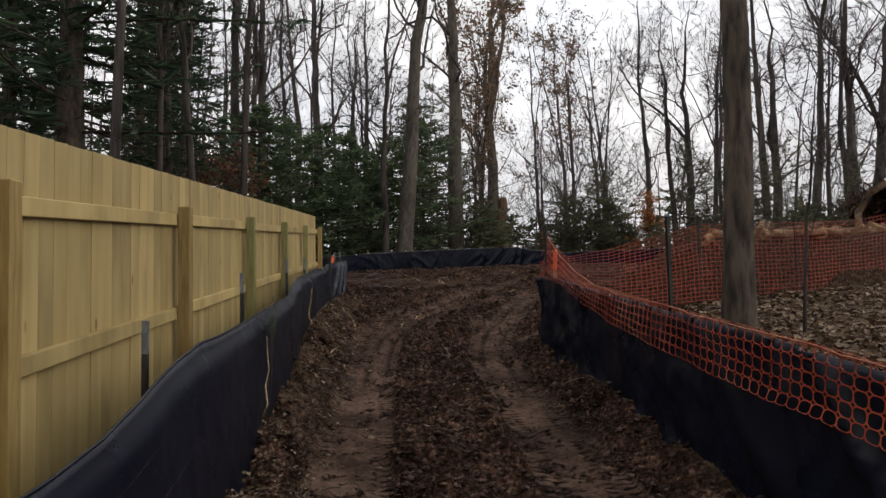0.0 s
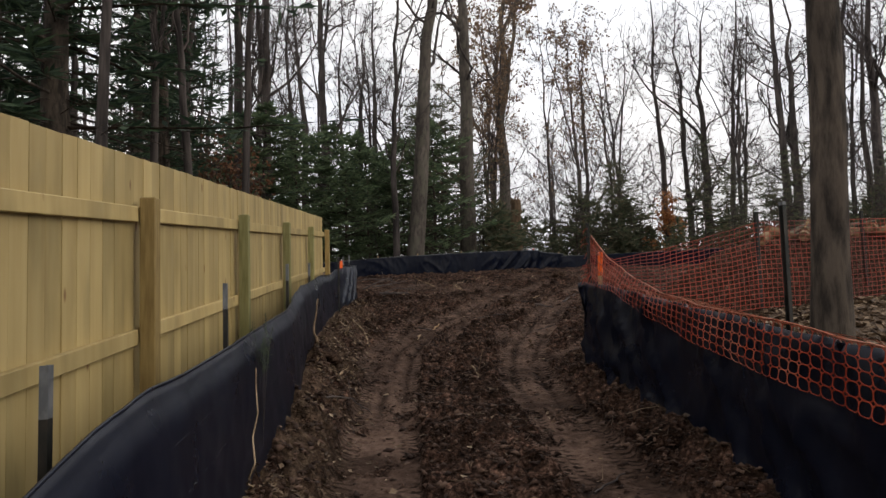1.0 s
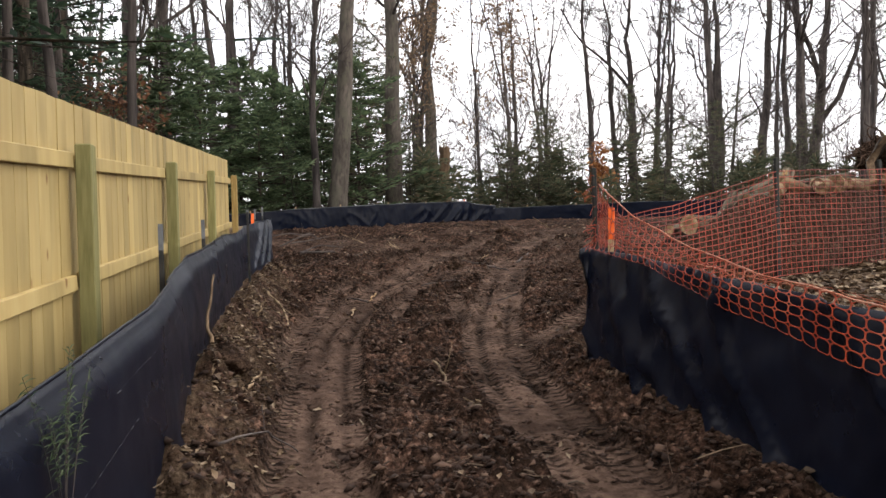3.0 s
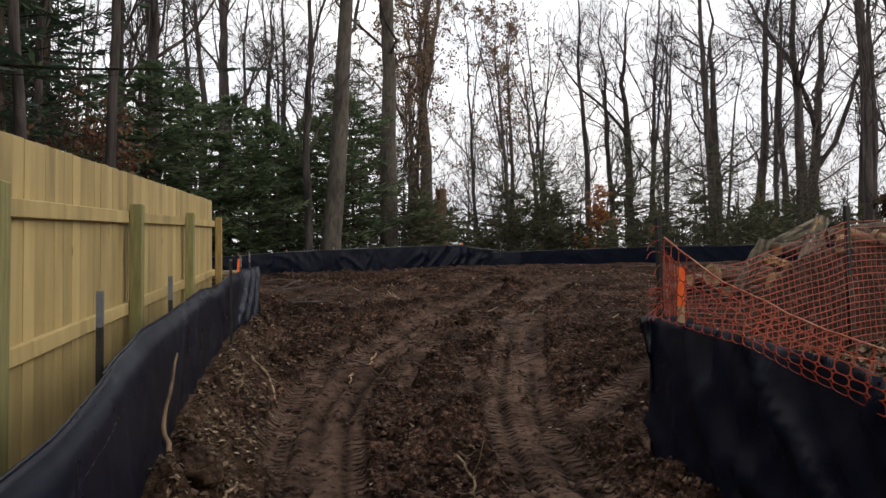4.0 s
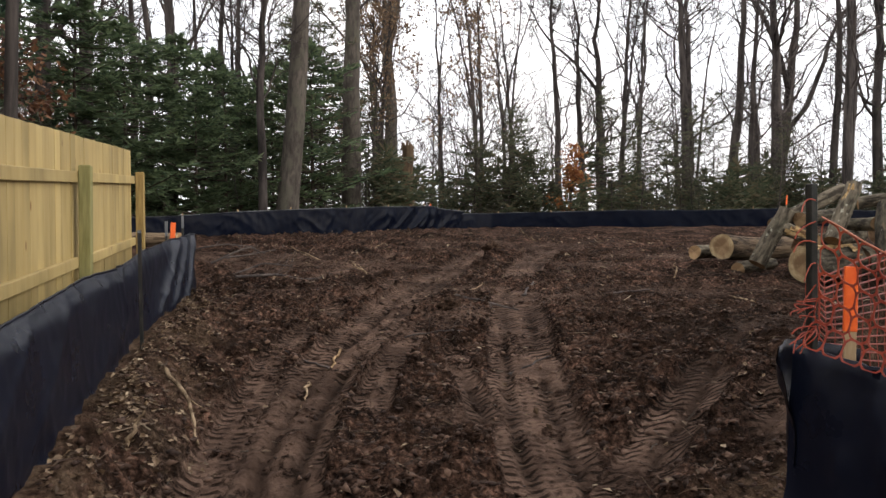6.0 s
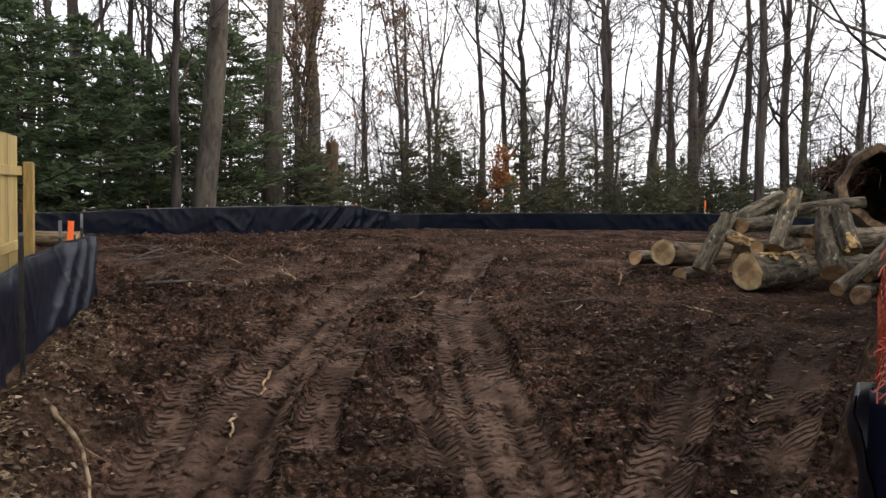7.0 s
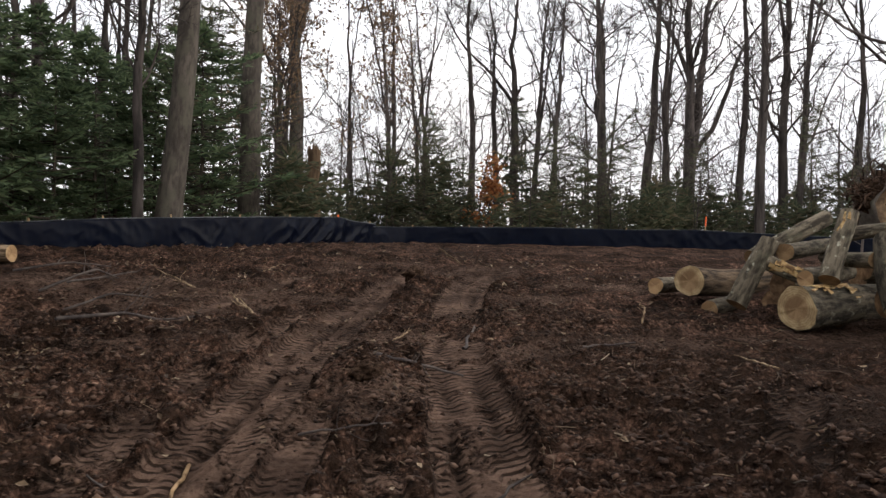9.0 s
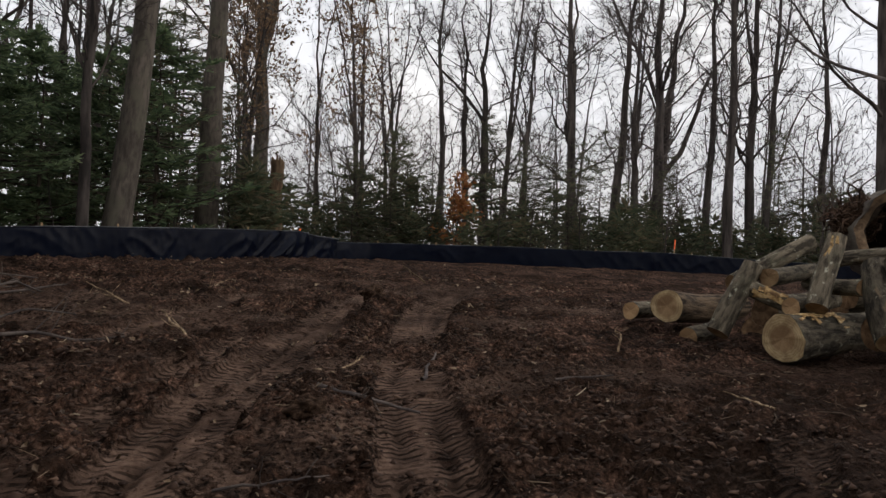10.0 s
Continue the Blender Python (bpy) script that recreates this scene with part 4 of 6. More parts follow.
grid = np.stack([np.interp(SC, seg, BX) + off * 0.5, np.interp(SC, seg, BY) - off, top + (bot - top) * RV + 0.05 * fbm(SC * 0.8, RV * 1.2, 103, 3)], axis=-1)
part("netting", net_mesh("netting", grid, NET_DIRTY, 1, 0.0042), back_net)
for px, py, top in ((4.82, 9.87, 2.72), (6.9, 10.66, 2.78), (9.73, 11.63, 3.0), (12.4, 12.1, 3.05)):
    foot = float(land(px, py)) - 0.1
    part("stake", bevel_box("stake", 0.042, 0.042, top - foot, STEEL, 0.004), back_net, m=pose(px, py + 0.04, foot, float(rng.uniform(-2, 2)), float(rng.uniform(-2, 2)), 0))
corner_foot = float(land(2.08, 8.49)) - 0.1
corner = tagged(new("net_post", bevel_box("net_post", 0.034, 0.034, 2.47 - corner_foot, STEEL, 0.004)), "dark post at the corner of the orange net", "post")
corner.matrix_world = pose(2.078, 8.485, corner_foot)
lath = tagged(new("survey_stake", bevel_box("survey_stake", 0.014, 0.045, 1.35, STAKE_WOOD, 0.002)), "wooden lath with an orange-painted top beside the net", "stake")
lath.matrix_world = pose(2.11, 8.36, 2.13 - 1.35, 2, 3, 60)
part("painted_top", bevel_box("painted_top", 0.018, 0.049, 0.26, PAINT, 0.002, 1.095), lath, "orange-painted end")


def flagged_stake(x, y, top, h, lean=0, paint=0.42):
    s = tagged(new("survey_stake", bevel_box("survey_stake", 0.05, 0.014, h, STAKE_WOOD, 0.002)), "thin wooden survey stake with an orange painted top", "stake", "survey stakes")
    s.matrix_world = pose(x, y, top - h, 0, lean, 15)
    part("painted_top", bevel_box("painted_top", 0.07, 0.026, paint, PAINT, 0.002, h - paint + 0.01), s, "orange-painted end")


flagged_stake(-1.45, 16.87, 2.56, 1.0, 3)
flagged_stake(6.18, 31.9, 3.72, 1.2, -4, 0.24)
flagged_stake(21.9, 31.3, 4.15, 1.6, 6)


# ---- trees ----
def spawn(rng, P, R, n, t0, t1, a0, a1, length, k, lift, wig, rs, rmin):
    """n side shoots on each of the lines P."""
    N, m, _ = P.shape
    who = np.repeat(np.arange(N), n)
    t = rng.uniform(t0, t1, N * n) * (m - 1)
    i = np.minimum(t.astype(int), m - 2)
    fr = (t - i)[:, None]
    p0 = P[who, i] * (1 - fr) + P[who, i + 1] * fr
    r0 = R[who, i] * (1 - fr[:, 0]) + R[who, i + 1] * fr[:, 0]
    tang = norm(P[who, i + 1] - P[who, i])
    side = norm(np.cross(tang, rng.normal(size=(N * n, 3))))
    a = rng.uniform(a0, a1, N * n)[:, None]
    d = np.cos(a) * tang + np.sin(a) * side
    L = np.linalg.norm(P[who, -1] - P[who, 0], axis=1) * length * rng.uniform(0.6, 1.25, N * n) * (1.15 - 0.65 * t / (m - 1))
    Q = np.zeros((N * n, k, 3))
    Q[:, 0] = p0
    for j in range(1, k):
        d = norm(d + rng.normal(size=d.shape) * wig + np.array([0, 0, lift]))
        Q[:, j] = Q[:, j - 1] + d * (L / (k - 1))[:, None]
    taper = np.linspace(1, 0.3, k)[None]
    return Q, np.maximum((r0 * rs * rng.uniform(0.6, 1.0, N * n))[:, None] * taper, rmin)


def trunk_line(rng, h, r, k=18, wig=0.012, sweep=0.0):
    z = np.linspace(0, 1, k)
    j = np.cumsum(rng.normal(size=(k, 2)) * wig, axis=0) * h * 0.35
    j -= j[0]
    P = np.stack([j[:, 0] * z + sweep * h * z ** 2, j[:, 1] * z, z * h - 0.3], axis=1)[None]
    R = r * (1 - 0.97 * z ** 1.15) * (1 + 0.28 * np.exp(-z * h / 0.5))
    return P, R[None]


def leaf_quads(rng, centres, size, drop=0.4):
    """Folded leaves of two joined quads each."""
    N = len(centres)
    a = norm(rng.normal(size=(N, 3)) + np.array([0, 0, -drop]))
    c = norm(np.cross(a, rng.normal(size=(N, 3))))
    nn = np.cross(a, c)
    s = (size * rng.uniform(0.6, 1.3, N))[:, None]
    V = np.stack([centres, centres + a * s * 0.5 + c * s * 0.33 + nn * s * 0.12, centres + a * s, centres + a * s * 0.5 - c * s * 0.33 + nn * s * 0.12], axis=1)
    i = np.arange(N * 4).reshape(N, 4)
    return V.reshape(-1, 3), [np.concatenate([i[:, [0, 1, 2]], i[:, [0, 2, 3]]])]


def bare_tree(seed, h, r, first=0.3, n1=18, n2=5, n3=4, n4=0, forks=1, sweep=0.0, reach=0.30, leaves=0, leaf_mat=None, leaf_size=0.09, rmin=0.007, bark=None, twig=None, lite=False):
    rng = np.random.default_rng(seed)
    bark, twig = bark or BARK_FAR, twig or TWIG
    P, R = trunk_line(rng, h, r, 9 if lite else 18, wig=0.020, sweep=sweep)
    mains = [(P, R)]
    if forks:
        Q, S = spawn(rng, P, R, forks, 0.20, 0.5, 0.13, 0.30, 0.62, 7 if lite else 12, 0.12, 0.12, 0.75, 0.02)
        mains.append((Q, S))
    limbs = []
    tips = []
    for q, (P0, R0) in enumerate(mains):
        A = spawn(rng, P0, R0, n1 if q == 0 else max(4, n1 // 2), first if q == 0 else 0.3, 0.98, 0.4, 1.0, reach if q == 0 else 0.45, 5 if lite else 8, 0.13, 0.30, 0.40, rmin * 1.5)
        B = spawn(rng, *A, n2, 0.2, 1.0, 0.4, 1.1, 0.5, 4 if lite else 5, 0.06, 0.24, 0.6, rmin)
        C = spawn(rng, *B, n3, 0.15, 1.0, 0.4, 1.1, 0.6, 3, 0.04, 0.26, 0.6, rmin * 0.75)
        limbs += [tubes(*A, 3 if lite else 5), tubes(*B, 3), tubes(*C, 3)]
        tips.append(C[0][:, -1])
        if n4:
            D = spawn(rng, *C, n4, 0.2, 1.0, 0.4, 1.0, 0.62, 2, 0.02, 0.18, 0.7, rmin * 0.6)
            limbs.append(tubes(*D, 3))
            tips.append(D[0][:, -1])
    trunk = join([tubes(a, c, 6 if lite else 12 if q == 0 else 8) for q, (a, c) in enumerate(mains)])
    parts = [("trunk", np_mesh("trunk", *trunk, bark, True)), ("crown", np_mesh("crown", *join(limbs), twig, True))]
    if leaves:
        tips = np.concatenate(tips)
        pick = tips[rng.integers(0, len(tips), leaves)] + rng.normal(size=(leaves, 3)) * 0.12
        parts.append(("foliage", np_mesh("foliage", *leaf_quads(rng, pick, leaf_size), leaf_mat)))
    return parts


def conifer(seed, h, r, base=0.05, spread=2.0, gap=0.33, per=6, sprigs=14, size=0.24, mat=None, droop=-0.05, bare=0, shape=0.5, leaflets=5, thin=0.085):
    """A pine or hemlock: whorls of level limbs set with flat sprays of needles."""
    rng = np.random.default_rng(seed)
    P, R = trunk_line(rng, h, r, wig=0.006)
    zs = np.arange(h * base, h * 0.985, gap)
    z = np.repeat(zs, per) + rng.uniform(-gap, gap, len(zs) * per) * 0.6
    N = len(z)
    f = np.clip(z / h, 0, 1)
    L = spread * (1 - f) ** shape * np.minimum(1, 0.55 + f * 3) * (0.25 + rng.uniform(0, 1, N) ** 1.3)
    az = rng.uniform(0, 2 * np.pi, N)
    k = 6
    u = np.linspace(0, 1, k)
    cx, cy = np.interp(z, P[0, :, 2], P[0, :, 0]), np.interp(z, P[0, :, 2], P[0, :, 1])
    bend = rng.normal(size=N) * 0.3
    Q = np.zeros((N, k, 3))
    for j in range(k):
        ang = az + bend * u[j]
        Q[:, j, 0] = cx + np.cos(ang) * L * u[j]
        Q[:, j, 1] = cy + np.sin(ang) * L * u[j]
        Q[:, j, 2] = z + L * (droop * u[j] + 0.16 * u[j] ** 2) + rng.normal(size=N) * 0.02
    S = np.maximum(0.012 * L[:, None] * (1.1 - u[None]), 0.005)
    limbs = [tubes(Q, S, 3)]
    if bare:
        zb = rng.uniform(h * 0.08, h * base * 1.3, bare)
        ab = rng.uniform(0, 2 * np.pi, bare)
        Lb = rng.uniform(0.6, 2.6, bare)
        D = np.zeros((bare, 7, 3))
        for j, q in enumerate(np.linspace(0, 1, 7)):
            D[:, j, 0] = np.cos(ab + q * 0.3) * Lb * q
            D[:, j, 1] = np.sin(ab + q * 0.3) * Lb * q
            D[:, j, 2] = zb - 0.05 * Lb * q - 0.22 * Lb * q * q * np.sin(ab * 3 + 1) + rng.normal(size=bare) * 0.05
        RB = np.maximum(0.016 * np.linspace(1, 0.3, 7)[None] * np.ones((bare, 1)), 0.006)
        E = spawn(rng, D, RB, 5, 0.3, 1, 0.4, 1.0, 0.35, 4, -0.03, 0.2, 0.6, 0.004)
        limbs += [tubes(D, RB, 4), tubes(*E, 3)]
    M = N * sprigs
    who = np.repeat(np.arange(N), sprigs)
    t = rng.uniform(0.18, 1.02, M) * (k - 1)
    i = np.minimum(t.astype(int), k - 2)
    fr = (t - i)[:, None]
    p = Q[who, i] * (1 - fr) + Q[who, i + 1] * fr
    d = norm(Q[who, i + 1] - Q[who, i])
    side = norm(np.cross(d, np.array([[0, 0, 1.0]])) + np.array([[0, 0, 1]]) * rng.uniform(-0.35, 0.25, (M, 1))) * rng.choice([-1, 1], M)[:, None]
    V, F = [], []
    s = (size * rng.uniform(0.5, 1.35, M))[:, None]
    for q, turn in enumerate(np.linspace(0.25, 1.8, leaflets)):
        out = norm(d * math.cos(turn) + side * math.sin(turn) + rng.normal(size=(M, 3)) * 0.22)
        w = norm(np.cross(out, rng.normal(size=(M, 3)))) * s * thin
        V.append(np.stack([p, p + out * s * 0.55 + w, p + out * s, p + out * s * 0.55 - w], axis=1))
    V = np.concatenate(V, axis=1).reshape(-1, 3)
    i = np.arange(len(V)).reshape(-1, 4)
    parts = [("trunk", np_mesh("trunk", *tubes(P, R, 9), BARK_PINE, True)), ("crown", np_mesh("crown", *join(limbs), BARK_PINE, True))]
    parts.append(("foliage", np_mesh("foliage", V, np.concatenate([i[:, [0, 1, 2]], i[:, [0, 2, 3]]]), mat or NEEDLE)))
    return parts


def plant(name, parts, x, y, label, category, group="", turn=0.0, wide=1.0, tall=1.0, lean=(0.0, 0.0), sink=0.05):
    """Sets a tree on the ground. lean: sideways and forwards, in degrees."""
    t = tagged(new(name), label, category, group)
    t.matrix_world = Matrix.Translation((x, y, float(land(x, y)) - sink)) @ pose(0, 0, 0, -lean[1], lean[0], 0) @ Matrix.Rotation(turn, 4, "Z") @ Matrix.Diagonal((wide, wide, tall, 1))
    for nm, me in parts:
        ob = new(nm, me)
        ob.parent = t
    return t


TALL = [bare_tree(100 + k, 24, 0.30, 0.20, 18, 5, 5, 2, forks=(0, 1, 1, 2)[k], rmin=0.013) for k in range(4)]
SLIM = [bare_tree(120 + k, 18, 0.14, 0.22, 15, 4, 5, 1, forks=(0, 1, 2)[k], reach=0.24, rmin=0.011) for k in range(3)]
STRAIGHT = [bare_tree(115 + k, 25, 0.30, 0.26, 18, 5, 5, 1, forks=0, rmin=0.010) for k in range(2)]
SAPLING = [bare_tree(140 + k, 5.5, 0.028, 0.2, 12, 4, 2, forks=0, reach=0.3, rmin=0.004) for k in range(2)]
LEAFY = [bare_tree(150 + k, 17, 0.2, 0.22, 18, 5, 4, 1, forks=1, reach=0.34, leaves=1900, leaf_mat=PALE_LEAF, leaf_size=0.19) for k in range(2)]
RUST = [bare_tree(160, 4.2, 0.04, 0.15, 14, 5, 4, forks=1, reach=0.34, leaves=1000, leaf_mat=RUST_LEAF, leaf_size=0.17, rmin=0.004)]
RUST_BACK = [bare_tree(161, 4.2, 0.04, 0.15, 14, 5, 4, forks=1, reach=0.34, leaves=700, leaf_mat=RUST_DULL, leaf_size=0.13, rmin=0.004)]
HEMLOCK = [conifer(170 + k, (7.5, 6.0, 8.5)[k], 0.09, 0.03, (3.4, 3.6, 3.2)[k], 0.42, 5, 19, 0.30, droop=0.02, shape=0.38, leaflets=4, thin=0.10) for k in range(3)]
YOUNG = [conifer(180 + k, 4.0, 0.05, 0.04, 2.3, 0.36, 4, 11, 0.34, NEEDLE_MIX, 0.03, shape=0.4, leaflets=4) for k in range(2)]
AIRY = [conifer(185 + k, (9.5, 8.0)[k], 0.06, 0.12, 3.3, 0.42, 5, 9, 0.30, NEEDLE_MIX, 0.06, shape=0.35, leaflets=3, thin=0.06) for k in range(2)]
PINES = [conifer(190 + k, 19, 0.24, 0.20, 3.9, 0.46, 5, 12, 0.38, NEEDLE_DARK, -0.10, 36, 0.6, 4, 0.085) for k in range(2)]

BARE_LABEL = "tall bare deciduous tree in the woods behind the clearing"
# large trunks behind the far silt fence
plant("tree", bare_tree(201, 25, 0.36, 0.32, 14, 5, 4, 2, forks=0, bark=BARK), 0.54, 28.9, "large grey-barked tree leaning slightly, without leaves", "tree", turn=1.0, lean=(5.3, 0))
plant("tree", bare_tree(202, 26, 0.43, 0.30, 16, 5, 4, 2, forks=1, bark=BARK), 3.36, 34.7, "large straight grey-barked tree without leaves", "tree", turn=2.4, lean=(1.0, 0))
plant("tree", bare_tree(203, 25, 0.46, 0.22, 20, 5, 4, 2, forks=2, bark=BARK, leaves=4200, leaf_mat=PALE_LEAF, leaf_size=0.24), 6.9, 45.0, "large forked tree still holding some russet leaves", "tree", turn=0.5, lean=(1.5, 0))
k = np.arange(12)
stem = np.stack([0.03 * np.sin(k * 0.7), 0.02 * np.cos(k * 0.9), np.linspace(-0.2, 3.75, 12)], axis=1)[None]
snag = plant("snag", [("trunk", np_mesh("trunk", *tubes(stem, (0.30 - 0.004 * k + 0.08 * np.exp(-k / 1.5))[None], 14), BARK_SNAG, True))], 6.07, 36.0, "broken-off brown dead trunk standing among the trees", "dead tree")
a = np.linspace(0, 6, 9)
rim = np_mesh("broken_top", *tubes(np.stack([np.stack([np.cos(a) * 0.17, np.sin(a) * 0.17, 0 * a + 3.6], axis=1), np.stack([np.cos(a) * 0.2, np.sin(a) * 0.2, 3.85 + 0.16 * np.sin(3 * a)], axis=1)], axis=1), np.array([[0.11, 0.02]] * 9), 5), BARK_SNAG)
part("broken_top", rim, snag, "splintered top")

big = bare_tree(204, 22, 0.165, 0.42, 14, 5, 4, 1, forks=0, bark=BARK_PINE)
plant("tree", big, 3.82, 6.9, "single bare tree trunk standing inside the orange net", "tree", lean=(1.7, 0))
plant("tree", SAPLING[0], 4.71, 7.1, "thin leafless sapling growing through dead leaves", "sapling", tall=0.8, wide=0.8, lean=(5, 0))


def row(kind, items, label=BARE_LABEL, name="tree", category="tree", group="woods"):
    for k, (x, y, dia, lean) in enumerate(items):
        ref = {"TALL": 0.6, "STRAIGHT": 0.6, "SLIM": 0.28, "LEAFY": 0.4}[kind]
        bank = {"TALL": TALL, "STRAIGHT": STRAIGHT, "SLIM": SLIM, "LEAFY": LEAFY}[kind]
        plant(name, bank[(k * 7 + int(x)) % len(bank)], x, y, label, category, group, turn=(x * 1.7 + y) % 6.28, wide=min(1.7, max(0.75, dia / ref)), tall=0.9 + 0.25 * ((x * 0.37 + y * 0.61) % 1), lean=(lean * 57, 0))


row("SLIM", [(10.8, 47.5, 0.27, -0.018), (16.4, 51.7, 0.34, -0.036), (17.0, 51.5, 0.34, -0.045), (25.3, 50.2, 0.36, 0.09), (1.8, 46.9, 0.27, 0.024), (6.6, 49.3, 0.27, 0.01), (-3.8, 17.7, 0.18, 0.02), (-4.4, 15.8, 0.16, -0.05), (-5.0, 12.5, 0.2, 0.02), (-7.2, 12.8, 0.24, -0.02), (-5.6, 16.6, 0.2, 0.03), (-9.2, 20.5, 0.26, 0.0), (-6.8, 22.5, 0.25, 0.02), (-0.18, 28.2, 0.3, 0.03), (-0.6, 41.4, 0.37, 0.024)])
row("TALL", [(20.7, 52.1, 0.55, -0.05), (23.2, 53.2, 0.55, -0.06), (24.3, 52.8, 0.8, 0.005), (28.0, 56.7, 0.55, 0.036), (29.5, 49.8, 0.85, 0.033), (29.0, 44.3, 0.7, 0.07), (34.7, 48.5, 0.58, 0.0), (38.0, 50.5, 1.0, 0.05), (36.3, 43.5, 0.57, 0.015), (34.0, 37.9, 0.62, 0.039)])
row("TALL", [(33.1, 36.2, 0.45, 0.06), (41.7, 39.1, 0.58, 0.036), (30, 36, 0.5, 0.02), (27.5, 33.5, 0.5, -0.02), (-6.6, 29.2, 0.5, 0.0), (-7.5, 50.1, 0.5, -0.03), (-6.2, 46.7, 0.6, -0.03), (-4.0, 37.8, 0.6, -0.01), (-3.3, 53, 0.6, 0.03), (-2.2, 55, 0.57, 0.05), (-5.5, 29.7, 0.4, 0.02)])
row("STRAIGHT", [(25.0, 24.4, 0.58, 0.01), (22.3, 21.3, 0.72, 0.0), (31.3, 25.5, 0.6, 0.0), (25.1, 43.2, 0.6, 0.0), (29.1, 40.2, 0.75, 0.01)])
row("SLIM", [(28.0, 41.1, 0.36, 0.0), (22.6, 44.5, 0.34, 0.01)])
row("LEAFY", [(12.9, 46.8, 0.36, 0.02), (11.5, 42.5, 0.34, -0.04), (5.2, 39.5, 0.36, 0.05)], "bare grey tree with a few faded brown leaves remaining")

for k, (x, y, s) in enumerate(((4.9, 38.0, 0.62), (5.9, 43.5, 0.8))):
    plant("understorey_tree", LEAFY[k % 2], x, y, "slender understorey tree with sparse faded brown leaves", "tree", "understorey", turn=k * 2.3 + 0.4, wide=s, tall=s)

rng = np.random.default_rng(77)
for k in range(10):
    x, y = ((-6.4, 14.0), (-8.8, 16.1), (-7.9, 21.9), (-7.2, 24.4), (-11, 19), (-12.5, 25), (-9.6, 29.5), (-9.6, 11.5), (-11.5, 33), (-6.0, 18.6))[k]
    plant("pine_tree", PINES[k % 2], x, y, "dark pine with dead lower branches behind the board fence", "pine", "pines behind the fence", turn=k * 1.3, wide=(1.3, 0.8, 0.75, 0.9, 0.8, 0.9, 0.9, 0.9, 0.9, 0.7)[k], tall=0.85 + 0.05 * (k % 4))
for k in range(18):
    x, y = ((-4.0, 27.6), (-2.2, 29.0), (-7.0, 30.5), (1.6, 31.5), (-1.0, 33.6), (-3.2, 32.5), (-1.4, 31), (-5.2, 31.5), (-7.2, 33.0), (-2.0, 35), (-4.4, 34.5), (-9.0, 31.0), (0.2, 33.2), (-6.2, 28.0), (-3.2, 29.4), (-1.0, 37.5), (-8.4, 26.5), (-5.0, 26.6))[k]
    s = float(rng.uniform(0.75, 1.12))
    plant("evergreen_tree", HEMLOCK[k % 3], x, y, "dense young evergreen with feathery level branches", "evergreen", "evergreen understorey", turn=k * 2.1, wide=s, tall=s * float(rng.uniform(0.85, 1.1)) * (0.8 if x < -2.5 else 1.0))
for k, (x, y, s) in enumerate(((-0.5, 44, 1.4), (2.0, 46, 1.35), (4.4, 47, 1.2))):
    plant("evergreen_tree", HEMLOCK[(k + 1) % 3], x, y, "taller evergreen deep in the woods", "evergreen", "evergreen understorey", turn=k * 1.1, wide=s * 0.85, tall=s)
for k in range(18):
    x = float(rng.uniform(8.5, 46))
    y = float(np.interp(x, [9, 22, 34, 46], [38, 37, 33, 28]) + rng.uniform(0, 9))
    s = float(rng.uniform(0.5, 1.25))
    plant("evergreen_shrub", YOUNG[k % 2], x, y, "low evergreen shrub at the edge of the woods", "shrub", "evergreen understorey", turn=k * 1.9, wide=s * 1.25, tall=s)
for k, (x, y, s) in enumerate(((0.9, 33.5, 0.9), (2.2, 35.5, 1.1), (4.4, 36.5, 0.7), (1.2, 40, 1.25), (3.0, 43, 1.3), (13.5, 41, 0.75), (24, 39, 0.8), (28, 38, 0.8), (31, 33.5, 0.8), (9.5, 37, 0.6), (11.8, 38, 0.65), (13.0, 37, 0.5), (18.5, 38, 0.65), (20.2, 36.5, 0.6), (22, 38, 0.7), (26, 36, 0.6), (19.5, 43, 0.9), (14.5, 45, 0.9), (11.0, 36.4, 0.5), (21.0, 40, 0.75), (17.6, 36.2, 0.5), (23.5, 36.3, 0.55))):
    plant("understorey_tree", AIRY[k % 2], x, y, "airy understorey tree with level twigs and faded olive leaves", "tree", "understorey", turn=k * 1.7, wide=s, tall=s)
plant("russet_shrub", RUST[0], 14.2, 36.6, "small shrub with russet autumn leaves", "shrub", turn=0.4, wide=1.2, tall=0.95)
plant("russet_shrub", RUST_BACK[0], -4.4, 19.5, "small shrub with dull brown withered leaves", "shrub", turn=2.4, wide=1.2, tall=1.0)
plant("russet_shrub", RUST_BACK[0], -7.0, 26.2, "small shrub with dull brown withered leaves", "shrub", turn=1.4, wide=1.3, tall=1.3)
for k in range(16):
    x = float(rng.uniform(-3, 30))
    y = float(np.interp(x, [-3, 7, 9, 30], [27, 33.5, 35, 31.5]) + rng.uniform(0.5, 3.5))
    plant("sapling", SAPLING[k % 2], x, y, "thin pale sapling behind the silt fence", "sapling", "saplings", turn=k, tall=float(rng.uniform(0.5, 1.1)), wide=float(rng.uniform(0.5, 0.9)), lean=(float(rng.uniform(-9, 9)), 0))

# deeper woods, too many to count
def merged(parts):
    pieces = []
    for _, me in parts:
        v = np.zeros(len(me.vertices) * 3, dtype=np.float32)
        me.vertices.foreach_get("co", v)
        q = np.zeros(len(me.loops), dtype=np.int32)
        me.loops.foreach_get("vertex_index", q)
        pieces.append((v.reshape(-1, 3), q.reshape(-1, me.polygons[0].loop_total)))
    return join(pieces)


